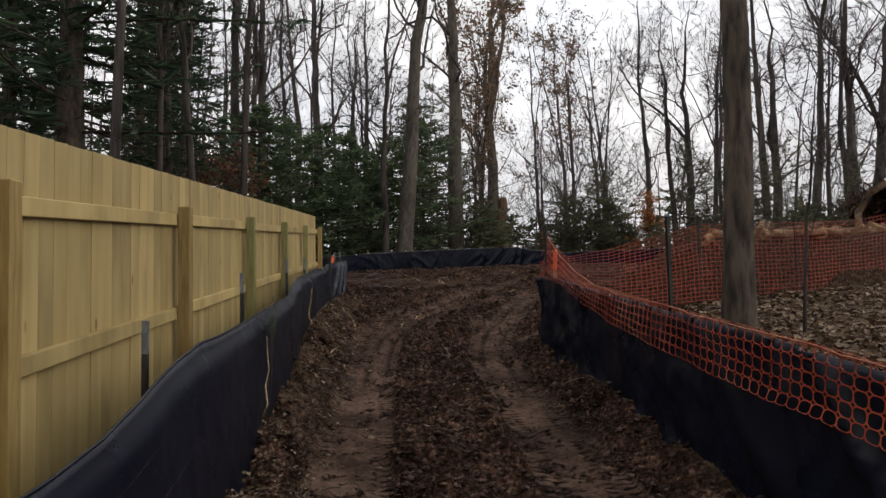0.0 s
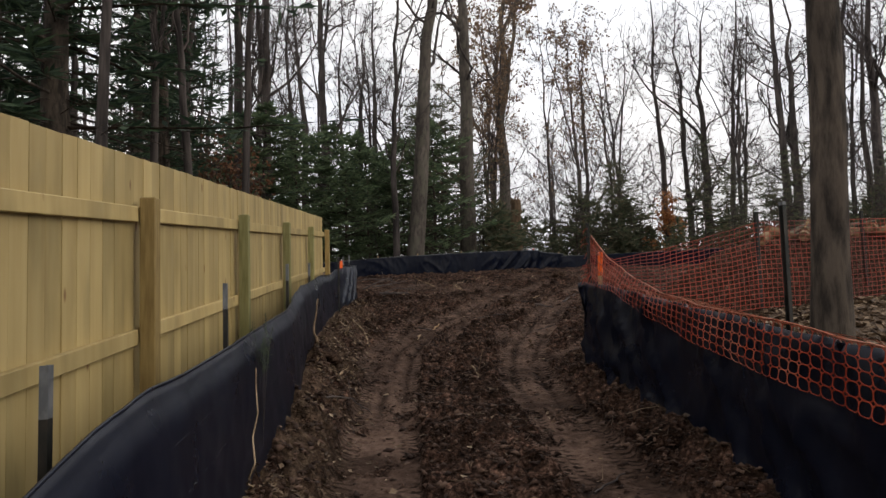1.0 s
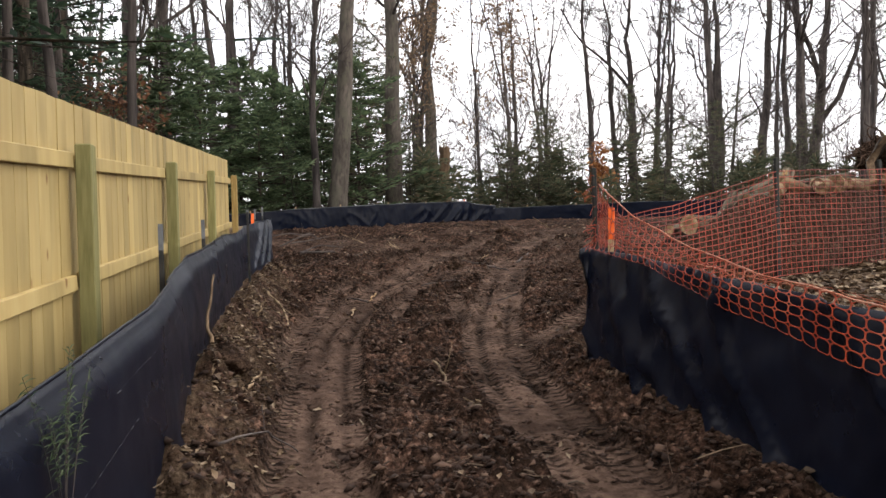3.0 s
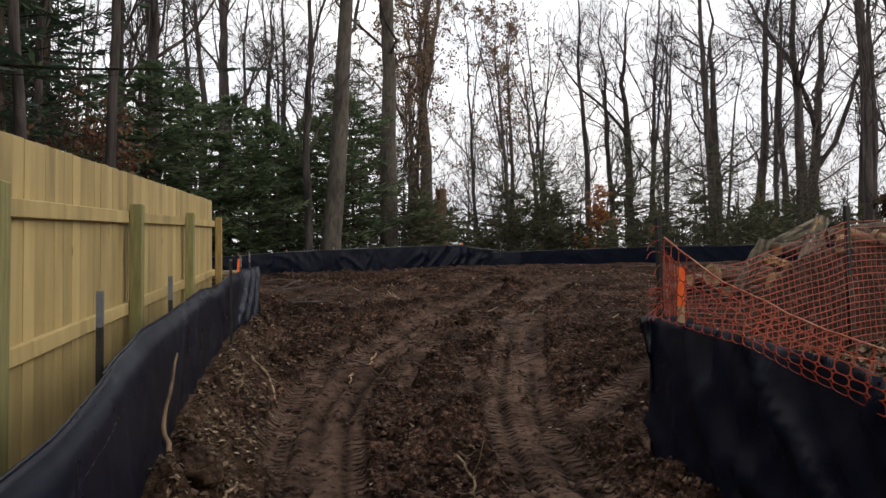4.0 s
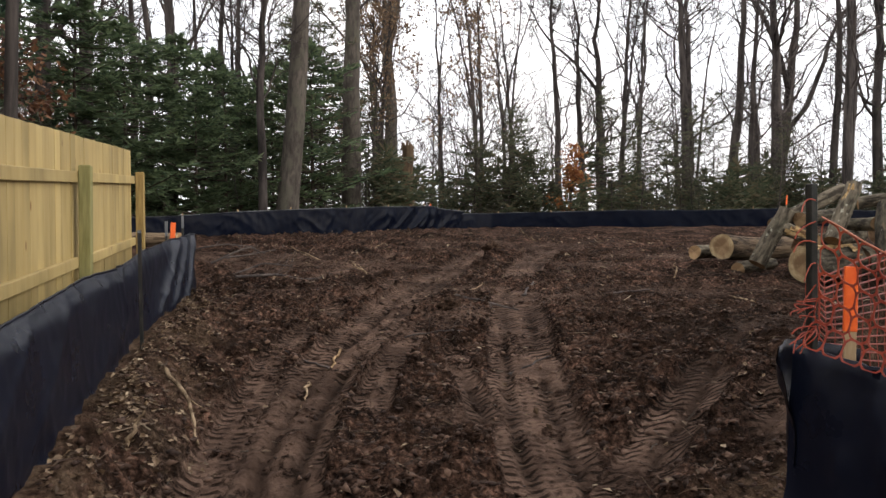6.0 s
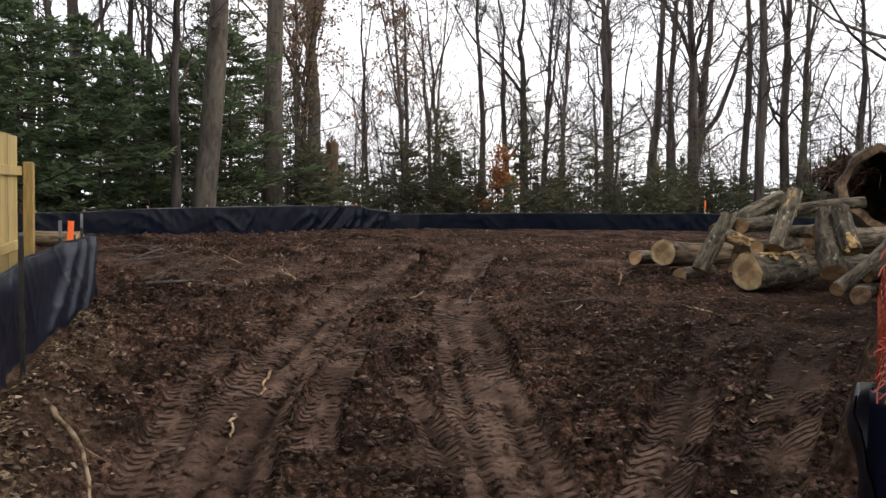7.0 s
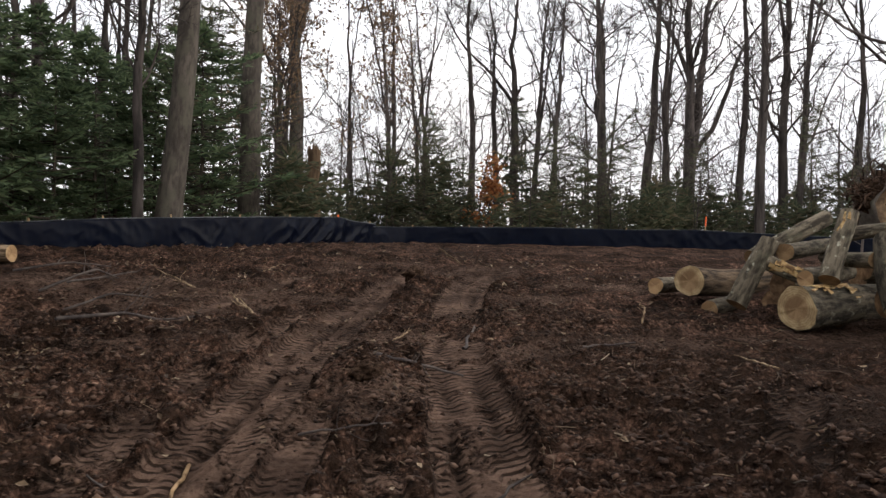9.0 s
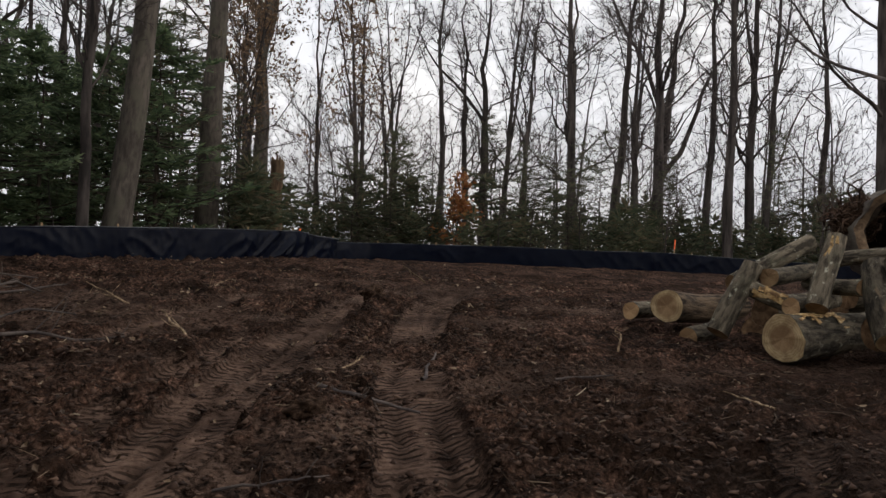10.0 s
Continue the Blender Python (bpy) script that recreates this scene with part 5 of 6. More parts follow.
def set_in(data, x, y, s, turn, tilt=0.0):
    v, f = data
    c_, s_ = math.cos(turn) * s, math.sin(turn) * s
    z = v[:, 2] * s
    return np.stack([v[:, 0] * c_ - v[:, 1] * s_ + x + z * tilt, v[:, 0] * s_ + v[:, 1] * c_ + y, z + float(land(x, y))], axis=1), f


data = [merged(bare_tree(300 + k, 21, 0.15, 0.14, 11, 4, 3, forks=(0, 0, 1, 1)[k], rmin=0.015, lite=True)) for k in range(4)]
far_parts = []
for k in range(72):
    a, d = radians(rng.uniform(-36, 66)), rng.uniform(52, 105)
    if d * math.cos(a) > 36:
        far_parts.append(set_in(data[k % 4], d * math.sin(a), d * math.cos(a), rng.uniform(0.6, 1.15), rng.uniform(0, 6.28), rng.normal() * 0.05))
for k in range(38):
    a, d = radians(rng.uniform(-36, -3)), rng.uniform(34, 62)
    far_parts.append(set_in(data[k % 4], d * math.sin(a), d * math.cos(a), rng.uniform(0.8, 1.2), rng.uniform(0, 6.28), rng.normal() * 0.04))
thicket = [merged(bare_tree(310 + k, 7, 0.05, 0.08, 14, 3, 2, forks=k, rmin=0.009, reach=0.4, lite=True)) for k in range(2)]
thicket_parts = []
for k in range(64):
    a, d = radians(rng.uniform(-22, 62)), rng.uniform(37, 56)
    if d * math.cos(a) > 33 or a > 0.75:
        thicket_parts.append(set_in(thicket[k % 2], d * math.sin(a), d * math.cos(a), rng.uniform(0.5, 1.3), rng.uniform(0, 6.28), rng.normal() * 0.1))
for k in range(14):
    x, y = rng.uniform(-26, -6.5), rng.uniform(12, 36)
    thicket_parts.append(set_in(thicket[k % 2], x, y, rng.uniform(0.7, 1.5), rng.uniform(0, 6.28), rng.normal() * 0.1))
# Mostly unseen trees behind and beside the camera, added to cut the sky light.
for k in range(14):
    a, d = radians(rng.uniform(85, 318)), rng.uniform(9, 40)
    far_parts.append(set_in(data[k % 2], 4 + d * math.sin(a), d * math.cos(a), rng.uniform(0.7, 1.1), rng.uniform(0, 6.28)))
tagged(new("deep_woods", np_mesh("deep_woods", *join([p for k, p in enumerate(far_parts) if k % 6 != 4]), BARK_FAR, True)), "deep bare winter woods of grey trunks and fine twigs, some unseen", "woods", kind="stuff")
tagged(new("thicket", np_mesh("thicket", *join([p for k, p in enumerate(thicket_parts) if k % 5 != 3]), TWIG, True)), "bare brown thicket of saplings and brush under the trees", "thicket", kind="stuff")
brush = merged(conifer(320, 5.0, 0.05, 0.02, 3.0, 0.6, 5, 7, 0.75, leaflets=3, shape=0.35)[2:])
brush_parts = []
for k in range(45):
    a, d = radians(rng.uniform(-24, 60)), rng.uniform(48, 85)
    brush_parts.append(set_in(brush, d * math.sin(a), d * math.cos(a), rng.uniform(0.5, 1.05), rng.uniform(0, 6.28)))
# Unseen brush behind the camera, added to block low sky light on upright faces.
for k in range(10):
    a, d = radians(rng.uniform(105, 262)), rng.uniform(14, 34)
    brush_parts.append(set_in(brush, 4 + d * math.sin(a), d * math.cos(a), rng.uniform(1.5, 3.0), rng.uniform(0, 6.28)))
for k in range(60):
    x = rng.uniform(4, 33)
    y = np.interp(x, [4, 7, 9, 21, 27, 34], [31.5, 34, 35, 33, 32, 29]) + rng.uniform(0.8, 7.5)
    brush_parts.append(set_in(brush, x, y, rng.uniform(0.3, 0.62), rng.uniform(0, 6.28)))
N = 26000
a, d = np.radians(rng.uniform(-26, 64, N)), rng.uniform(58, 105, N)
x, y = d * np.sin(a), d * np.cos(a)
z = land(x, y) + 14 * rng.uniform(size=N) ** 1.6
t = norm(rng.normal(size=(N, 3)) * (0.5, 0.5, 0.35) + np.array([0, 0, 0.55])) * rng.uniform(0.8, 3.6, (N, 1))
P = np.stack([np.stack([x, y, z], axis=1), np.stack([x, y, z], axis=1) + t], axis=1)
P[:, :, 2] = np.maximum(P[:, :, 2], land(x, y)[:, None])
tagged(new("far_brush", np_mesh("far_brush", *tubes(P, np.stack([rng.uniform(0.011, 0.026, N), np.full(N, 0.009)], axis=1), 3), TWIG)), "grey haze of distant bare brush between the trunks", "brush", kind="stuff")
tagged(new("far_undergrowth", np_mesh("far_undergrowth", *join(brush_parts), NEEDLE_MIX)), "far evergreen undergrowth between trunks, with unseen brush behind the camera", "undergrowth", kind="stuff")


# ---- log pile ----
def log(p0, p1, r, seed, taper=0.9, mat=None, label="sawn log with grey bark in the log pile", stub=False, cut=None):
    """A sawn log from p0 to p1 with uneven bark and two cut faces."""
    rng = np.random.default_rng(seed)
    p0, p1 = Vector(p0), Vector(p1)
    L = (p1 - p0).length
    k, sides = max(5, int(L / 0.12)), 20
    a = np.linspace(0, 2 * np.pi, sides, endpoint=False)
    lobes = 1 + 0.05 * np.sin(2 * a + rng.uniform(0, 6)) + 0.035 * np.sin(3 * a + rng.uniform(0, 6)) + 0.015 * np.sin(7 * a + rng.uniform(0, 6))
    zs = np.linspace(0, L, k)
    bx, by = 0.035 * np.sin(zs / max(L, 0.1) * 3.0 + rng.uniform(0, 6)) * L, 0.03 * np.sin(zs / max(L, 0.1) * 2.4 + rng.uniform(0, 6)) * L
    bx, by = bx - np.interp(zs, [0, L], [bx[0], bx[-1]]), by - np.interp(zs, [0, L], [by[0], by[-1]])
    rad = r * np.interp(zs, [0, L], [1, taper])[:, None] * lobes[None] * (1 + rng.normal(size=(k, sides)) * 0.018)
    V = np.stack([bx[:, None] + rad * np.cos(a), by[:, None] + rad * np.sin(a), np.repeat(zs[:, None], sides, 1)], axis=-1)
    idx = np.arange(k * sides).reshape(k, sides)
    nx = np.roll(idx, -1, axis=1)
    F = np.stack([idx[:-1], nx[:-1], nx[1:], idx[1:]], axis=-1).reshape(-1, 4)
    pieces = [(V.reshape(-1, 3), F)]
    if stub:
        z0 = L * 0.6
        pieces.append(tubes(np.array([[(0, 0, z0), (r * 0.9, 0, z0 + 0.1), (r * 1.6, 0.02, z0 + 0.2)]]), np.array([[r * 0.4, r * 0.34, r * 0.3]]), 9))
    ob = tagged(new("log", np_mesh("log", *join(pieces), mat or BARK_LOG, True)), label, "log", "log pile")
    ob.matrix_world = Matrix.Translation(p0) @ (p1 - p0).to_track_quat("Z", "Y").to_matrix().to_4x4()
    for end, z, sgn in ((0, 0.0, -1), (-1, L, 1)):
        ring = V[end].copy()
        ring[:, 2] = 0
        inner = ring * 0.55 + rng.normal(size=ring.shape) * (0, 0, 0.003)
        inner[:, 2] += sgn * 0.004
        vv = np.concatenate([ring * (0.985, 0.985, 1) , inner, [[0, 0, sgn * 0.005]]])
        j = np.arange(sides)
        jn = np.roll(j, -1)
        q = np.stack([j, jn, jn + sides, j + sides], axis=-1)
        t = np.stack([j + sides, jn + sides, np.full(sides, 2 * sides)], axis=-1)
        if sgn < 0:
            q, t = q[:, ::-1], t[:, ::-1]
        part("cut_face", np_mesh("cut_face", vv, [t, q], cut or CUT), ob, "weathered brown sawn end" if cut else "pale sawn end with rings", Matrix.Translation((0, 0, z)))
    return ob


def torn_wood(ob, z0, z1, side, r, n, seed):
    """Splinters and bare patches of yellow wood where the bark is ripped off, along local z."""
    rs = np.random.default_rng(seed)
    V, F = [], []
    for q in range(n):
        a, z = side + rs.normal() * 0.45, rs.uniform(z0, z1)
        c = np.array([math.cos(a) * r, math.sin(a) * r, z])
        out = np.array([math.cos(a), math.sin(a), 0])
        tan = np.array([-math.sin(a), math.cos(a), 0])
        L, w, h = rs.uniform(0.03, 0.10), rs.uniform(0.010, 0.035), rs.uniform(0.003, 0.014)
        d = norm(np.array([0, 0, 1.0]) + out * rs.uniform(-0.05, 0.12) + tan * rs.normal() * 0.15)
        p = [c - d * L - tan * w, c - d * L + tan * w, c + d * L * 0.8 + tan * w * 0.5, c + d * L - tan * w * 0.6]
        V += p + [x + out * h * f for x, f in zip(p, (1.0, 0.8, 0.5, 0.3))]
        F += [[q * 8 + j for j in f] for f in ((4, 5, 6, 7), (0, 1, 5, 4), (1, 2, 6, 5), (2, 3, 7, 6), (3, 0, 4, 7))]
    tagged(part("torn_wood", np_mesh("torn_wood", np.array(V), np.array(F), TORN), ob), "ripped pale yellow wood splinters", kind="stuff")


def facing(ob, toward):
    """Angle round the log's axis that faces a direction."""
    v = ob.matrix_world.to_3x3().inverted() @ Vector(toward)
    return math.atan2(v.y, v.x)


log((7.35, 16.86, 2.02), (8.9, 17.5, 2.02), 0.125, 1, label="thin log lying at the end of the pile")
log((7.51, 16.32, 2.12), (9.6, 17.0, 2.10), 0.23, 2, mat=BARK_FURROW, label="thick furrowed log with a wide sawn end")
log((7.55, 15.96, 1.74), (8.6, 16.4, 1.80), 0.12, 3)
front_log = log((7.59, 14.58, 1.86), (8.62, 14.68, 1.90), 0.27, 4, label="thickest log in front, bark torn along its top")
log((7.49, 15.42, 1.84), (8.02, 15.36, 2.70), 0.135, 5, label="smooth grey log leaning up on the pile")
log((7.95, 15.62, 2.45), (9.25, 15.50, 3.05), 0.125, 6, stub=True, label="crooked grey limb log across the pile top")
pale_log = log((8.12, 14.56, 2.20), (8.66, 14.70, 3.06), 0.13, 7, label="pale grey log leaning over the pile")
log((8.10, 15.2, 2.55), (9.30, 15.5, 2.66), 0.12, 8)
log((8.06, 14.85, 2.20), (9.2, 15.1, 2.3), 0.115, 9)
split_log = log((7.90, 15.32, 2.42), (8.25, 14.95, 2.2), 0.105, 10, label="short split log with rotten bark")
log((8.52, 13.92, 1.86), (9.10, 14.50, 2.74), 0.175, 11, label="stout log propped against the pile")
lichen_log = log((8.79, 13.85, 2.16), (9.00, 14.22, 2.80), 0.13, 12, label="lichen-spotted log leaning on the pile")
log((9.1, 15.08, 2.80), (9.9, 14.50, 2.92), 0.095, 13, label="thin dark pole across the pile")
log((8.83, 14.47, 2.46), (9.2, 15.5, 2.5), 0.1, 14)
log((8.97, 13.37, 2.42), (10.6, 13.7, 2.6), 0.115, 15)
log((8.05, 13.50, 1.66), (9.30, 13.6, 2.36), 0.1, 16, label="slender log slanting from the ground")
log((8.72, 13.60, 1.88), (10.0, 13.5, 2.16), 0.14, 17)
log((8.53, 12.95, 1.66), (9.9, 13.3, 1.72), 0.2, 18, cut=CUT_OLD, label="thick round log at the near corner")
log((8.1, 13.2, 1.60), (8.9, 13.7, 1.62), 0.12, 19, cut=CUT_OLD)
for k, (a, c, r) in enumerate((((8.9, 16.0, 1.8), (10.6, 16.3, 1.85), 0.24), ((9.3, 15.3, 1.85), (11.2, 15.7, 1.9), 0.27), ((9.3, 14.6, 1.9), (11.0, 14.3, 1.9), 0.24), ((9.6, 15.2, 2.35), (11.2, 14.8, 2.4), 0.2), ((9.8, 13.9, 2.0), (11.6, 14.0, 2.05), 0.24), ((10.0, 13.2, 1.9), (11.8, 12.9, 1.95), 0.22), ((8.6, 14.9, 1.75), (9.4, 15.6, 1.75), 0.2), ((8.4, 15.5, 2.1), (9.9, 15.9, 2.2), 0.19), ((10.6, 16.0, 2.2), (12.2, 15.6, 2.3), 0.22), ((11.2, 14.9, 2.2), (12.6, 14.6, 2.3), 0.22), ((9.2, 13.2, 2.1), (10.4, 12.8, 2.2), 0.12), ((9.4, 12.8, 2.35), (10.5, 13.5, 2.75), 0.11))):
    log(a, c, r, 30 + k, cut=CUT_OLD)
# berm of dark soil and debris close behind the sagging net, with split slabs of wood along its crest
CX = [3.0, 3.6, 4.2, 4.82, 5.9, 7.2, 8.4, 9.7, 10.6]
CY_ = [9.32, 9.62, 9.92, 10.22, 10.68, 11.22, 11.72, 12.25, 12.5]
CZ = [1.50, 1.86, 2.16, 2.36, 2.44, 2.48, 2.56, 2.62, 2.2]
CW = [0.20, 0.22, 0.25, 0.28, 0.38, 0.5, 0.62, 0.7, 0.5]
run = np.concatenate([[0], np.cumsum(np.hypot(np.diff(CX), np.diff(CY_)))])
u = np.linspace(0, run[-1], 150)
w = np.linspace(-1, 1, 21)
px, py, pz, pw = (np.interp(u, run, q) for q in (CX, CY_, CZ, CW))
d = norm(np.stack([np.gradient(px), np.gradient(py)], axis=1))
U, W = np.meshgrid(u, w, indexing="ij")
X, Y = px[:, None] - d[:, 1:] * pw[:, None] * W, py[:, None] + d[:, :1] * pw[:, None] * W
g = land(X, Y) - 0.06
Z = g + (pz[:, None] - g) * (1 - np.abs(W) ** 1.7) * smooth(0, 0.3, U) + (0.16 * fbm(X * 3.2, Y * 3.2, 201, 4, 0.65) + 0.06 * fbm(X * 11, Y * 11, 203, 2)) * (1 - np.abs(W) ** 4)
idx = np.arange(U.size).reshape(U.shape)
F = np.stack([idx[:-1, :-1], idx[1:, :-1], idx[1:, 1:], idx[:-1, 1:]], axis=-1).reshape(-1, 4)
tagged(new("soil_berm", np_mesh("soil_berm", np.stack([X, Y, Z], axis=-1).reshape(-1, 3), F, CLUMP, True)), "dark berm of churned soil and debris behind the orange net", "soil berm", kind="structure")
rs = np.random.default_rng(91)
for k in range(20):
    at = 2.5 + (run[-1] - 3.1) * (k + rs.uniform(0.1, 0.9)) / 20
    cx, cy, cz = (float(np.interp(at, run, q)) for q in (CX, CY_, CZ))
    turn = math.atan2(0.43, 0.90) + rs.normal() * 0.4
    half, r = float(rs.uniform(0.22, 0.42)), float(rs.uniform(0.06, 0.11))
    dx, dy, dz = math.cos(turn) * half, math.sin(turn) * half, float(rs.uniform(-0.10, 0.10))
    w0 = float(rs.uniform(-0.1, 0.05))
    log((cx - dx, cy - dy + w0, cz - dz + 0.01), (cx + dx, cy + dy + w0, cz + dz + 0.01), r, 100 + k, mat=SPLIT, cut=SPLIT, label="split slab of tan wood bedded on the soil berm")

torn_wood(front_log, 0.15, 0.62, facing(front_log, (-0.2, -0.25, 1)), 0.262, 26, 1)
torn_wood(front_log, 0.62, 0.95, facing(front_log, (-0.1, -0.1, 1)), 0.258, 12, 2)
torn_wood(split_log, 0.08, 0.42, facing(split_log, (-0.8, -0.8, 0.5)), 0.100, 20, 3)
torn_wood(lichen_log, 0.0, 0.22, facing(lichen_log, (-0.8, -0.6, 0.1)), 0.126, 22, 4)
torn_wood(pale_log, 0.75, 0.95, facing(pale_log, (-0.6, -0.6, 0.6)), 0.118, 3, 5)

# hollow trunk section with torn roots, lying on the pile
hollow = tagged(new("hollow_trunk"), "huge hollow trunk section with torn roots atop the pile", "trunk section", "log pile")
hollow.matrix_world = Matrix.Translation((13.18, 16.31, 3.36)) @ Vector((0.66, 0.75, 0.05)).to_track_quat("Z", "Y").to_matrix().to_4x4()
rng = np.random.default_rng(8)
a = np.linspace(0, 2 * np.pi, 40, endpoint=False)
zs = np.linspace(0, 2.2, 14)
wob = 1 + 0.07 * np.sin(2 * a + 1) + 0.05 * np.sin(5 * a + 2) + 0.025 * np.sin(11 * a)
outer = np.stack([(0.92 * wob * np.cos(a))[None] * (1 - 0.03 * zs[:, None]), (0.92 * wob * np.sin(a))[None] * (1 - 0.03 * zs[:, None]), np.repeat(zs[:, None], 40, 1) + 0.0], axis=-1)
outer += rng.normal(size=outer.shape) * 0.018
outer[0, :, 2] += 0.22 * np.sin(a * 1.0 + 0.6) + 0.07 * np.sin(4 * a)
inner = outer * (0.84, 0.84, 1)
inner[1:, :, :2] *= 0.96
idx = np.arange(14 * 40).reshape(14, 40)
nx = np.roll(idx, -1, axis=1)
F = np.stack([idx[:-1], nx[:-1], nx[1:], idx[1:]], axis=-1).reshape(-1, 4)
part("bark_shell", np_mesh("bark_shell", outer.reshape(-1, 3), F, BARK, True), hollow)
back_cap = np.concatenate([inner.reshape(-1, 3), [[0, 0, 2.1]]])
j = np.arange(40)
cap = np.stack([13 * 40 + j, 13 * 40 + np.roll(j, -1), np.full(40, 560)], axis=-1)
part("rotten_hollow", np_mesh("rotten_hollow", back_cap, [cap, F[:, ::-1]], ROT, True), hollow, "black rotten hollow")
lipv = np.concatenate([outer[0], inner[0]])
part("torn_rim", np_mesh("torn_rim", lipv, np.stack([j, np.roll(j, -1), np.roll(j, -1) + 40, j + 40], axis=-1), BARK_SNAG), hollow, "brown torn wood rim")
root_mass = tagged(new("root_mass"), "dark tangle of torn roots and soil behind the logs", "root mass", "log pile")
root_mass.location = (13.2, 17.5, 4.02)
root_mass.scale = (0.78, 0.78, 0.7)
bm = bmesh.new()
bmesh.ops.create_icosphere(bm, subdivisions=4, radius=1)
for q in bm.verts:
    q.co *= 1 + 0.5 * noise.noise(q.co * 1.7) + 0.25 * noise.noise(q.co * 4.1) + 0.1 * noise.noise(q.co * 9)
    q.co = Vector((q.co.x * 0.5, q.co.y * 0.5, q.co.z * 0.55 - 0.45))
me = bpy.data.meshes.new("soil_core")
bm.to_mesh(me)
bm.free()
me.materials.append(CLUMP)
me.polygons.foreach_set("use_smooth", [True] * len(me.polygons))
part("soil_core", me, root_mass)
for k in range(120):
    d = norm(rng.normal(size=3) * (1, 1, 0.6) + np.array([-0.2, -0.3, 0.25]))
    pts = [d * (0.42, 0.42, 0.45) + np.array([0, 0, -0.45])]
    for q in range(6):
        d = norm(d + rng.normal(size=3) * 0.5 + np.array([0, 0, 0.02]))
        pts.append(pts[-1] + d * rng.uniform(0.05, 0.15) * (2.2 if k % 9 == 0 else 1.0))
    part("root", np_mesh("root", *tubes(np.array([pts]), np.array([np.linspace(0.034, 0.005, 7) * rng.uniform(0.35, 1.4)]), 5), ROOT, True), root_mass)
slab = np_mesh("sawn_slab", *tubes(np.array([[(0, 0, 0), (0.02, 0, 0.12), (0.02, 0, 0.14)]]), np.array([[0.42, 0.40, 0.001]]), 18), CUT)
part("sawn_slab", slab, hollow, "pale sawn limb scar", hollow.matrix_world.inverted() @ Matrix.Translation((13.50, 16.1, 4.06)) @ pose(0, 0, 0, 28, -18, 0) @ Matrix.Diagonal((1.0, 0.6, 1, 1)))

# pale chunk of sawn wood beyond the board fence
log((-2.9, 22.4, 2.36), (-1.9, 22.0, 2.36), 0.17, 61, mat=DEADWOOD, label="pale peeled log lying on the soil")


# ---- sticks ----
def stick(points, r, mat=None, label="broken stick lying on the soil", up=0.012, twigs=0):
    """A crooked stick whose points follow the ground, given as plan points and heights over it."""
    pts = np.array([(x, y, gz(x, y) + h + up) for x, y, h in points])
    k = 10
    s = np.linspace(0, len(pts) - 1, k)
    P = np.stack([np.interp(s, np.arange(len(pts)), pts[:, c]) for c in range(3)], axis=1)
    rs = np.random.default_rng(int(abs(points[0][0] * 1000 + points[0][1] * 77)))
    P[1:-1] += (rs.normal(size=(k - 2, 3)) + np.sin(np.linspace(0, 7, k - 2) + rs.uniform(0, 6))[:, None] * (1.5, -1.2, 0)) * (0.008, 0.008, 0.004)
    R = np.linspace(r, r * 0.5, k)[None]
    pieces = [tubes(P[None], R, 7)]
    if twigs:
        pieces.append(tubes(*spawn(rs, P[None], R, twigs, 0.2, 1, 0.5, 1.1, 0.3, 5, 0.08, 0.2, 0.6, 0.003), 5))
    tagged(new("stick", np_mesh("stick", *join(pieces), mat or DEADWOOD, True)), label, "stick", "sticks on the soil")


stick([(0.61, 12.87, 0), (0.52, 12.5, 0.01), (0.45, 12.28, 0)], 0.014, mat=SPLIT, label="tan forked stick in the wheel rut")
stick([(0.45, 12.28, 0), (0.28, 12.45, 0.01), (0.08, 12.75, 0)], 0.012, mat=TWIG)
stick([(0.25, 11.95, 0), (0.20, 11.6, 0)], 0.014, label="short pale stick in the wheel rut")
stick([(0.76, 8.95, 0.03), (0.78, 8.6, 0.05), (0.74, 8.25, 0.02), (0.9, 7.95, 0)], 0.011, twigs=3, label="pale crooked root on the middle ridge")
stick([(0.80, 8.25, 0), (0.98, 8.0, 0.01)], 0.012)
stick([(6.1, 15.6, 0.0), (6.25, 15.75, 0.12), (6.3, 15.9, 0.2)], 0.014, twigs=3, label="pale forked twig sticking out of the soil")
stick([(3.3, 14.9, 0), (3.75, 15.6, 0.03)], 0.02, mat=TWIG)
stick([(2.0, 11.9, 0), (2.5, 12.1, 0.02)], 0.014, mat=TWIG)
stick([(-0.5, 16.1, 0.0), (0.1, 16.7, 0.06), (0.45, 16.6, 0.0), (0.9, 16.95, 0.03)], 0.020, mat=TWIG, twigs=6, label="dark branch half sunk in the soil")
stick([(1.4, 16.4, 0), (1.2, 17.0, 0.25)], 0.016, twigs=4)
stick([(-1.0, 18.6, 0), (-0.4, 18.9, 0.25), (-0.1, 19.0, 0.1)], 0.02, mat=TWIG, twigs=6)
stick([(-0.8, 19.6, 0), (0.1, 19.9, 0.15)], 0.02, mat=TWIG, twigs=5)
stick([(2.2, 14.4, 0.02), (2.9, 14.0, 0.03)], 0.02, mat=TWIG, twigs=3)
stick([(6.4, 22.0, 0), (6.1, 22.5, 0.2)], 0.02)
stick([(-0.6, 17.4, 0), (-0.1, 17.9, 0.12), (0.35, 18.0, 0.05)], 0.016, mat=TWIG, twigs=5)
stick([(0.9, 18.9, 0), (0.4, 19.5, 0.18)], 0.014, twigs=4)
stick([(-1.6, 20.4, 0), (-0.9, 20.8, 0.1), (-0.3, 20.7, 0)], 0.02, mat=TWIG, twigs=4)
stick([(1.9, 20.2, 0), (2.4, 20.8, 0.12)], 0.013, twigs=3)
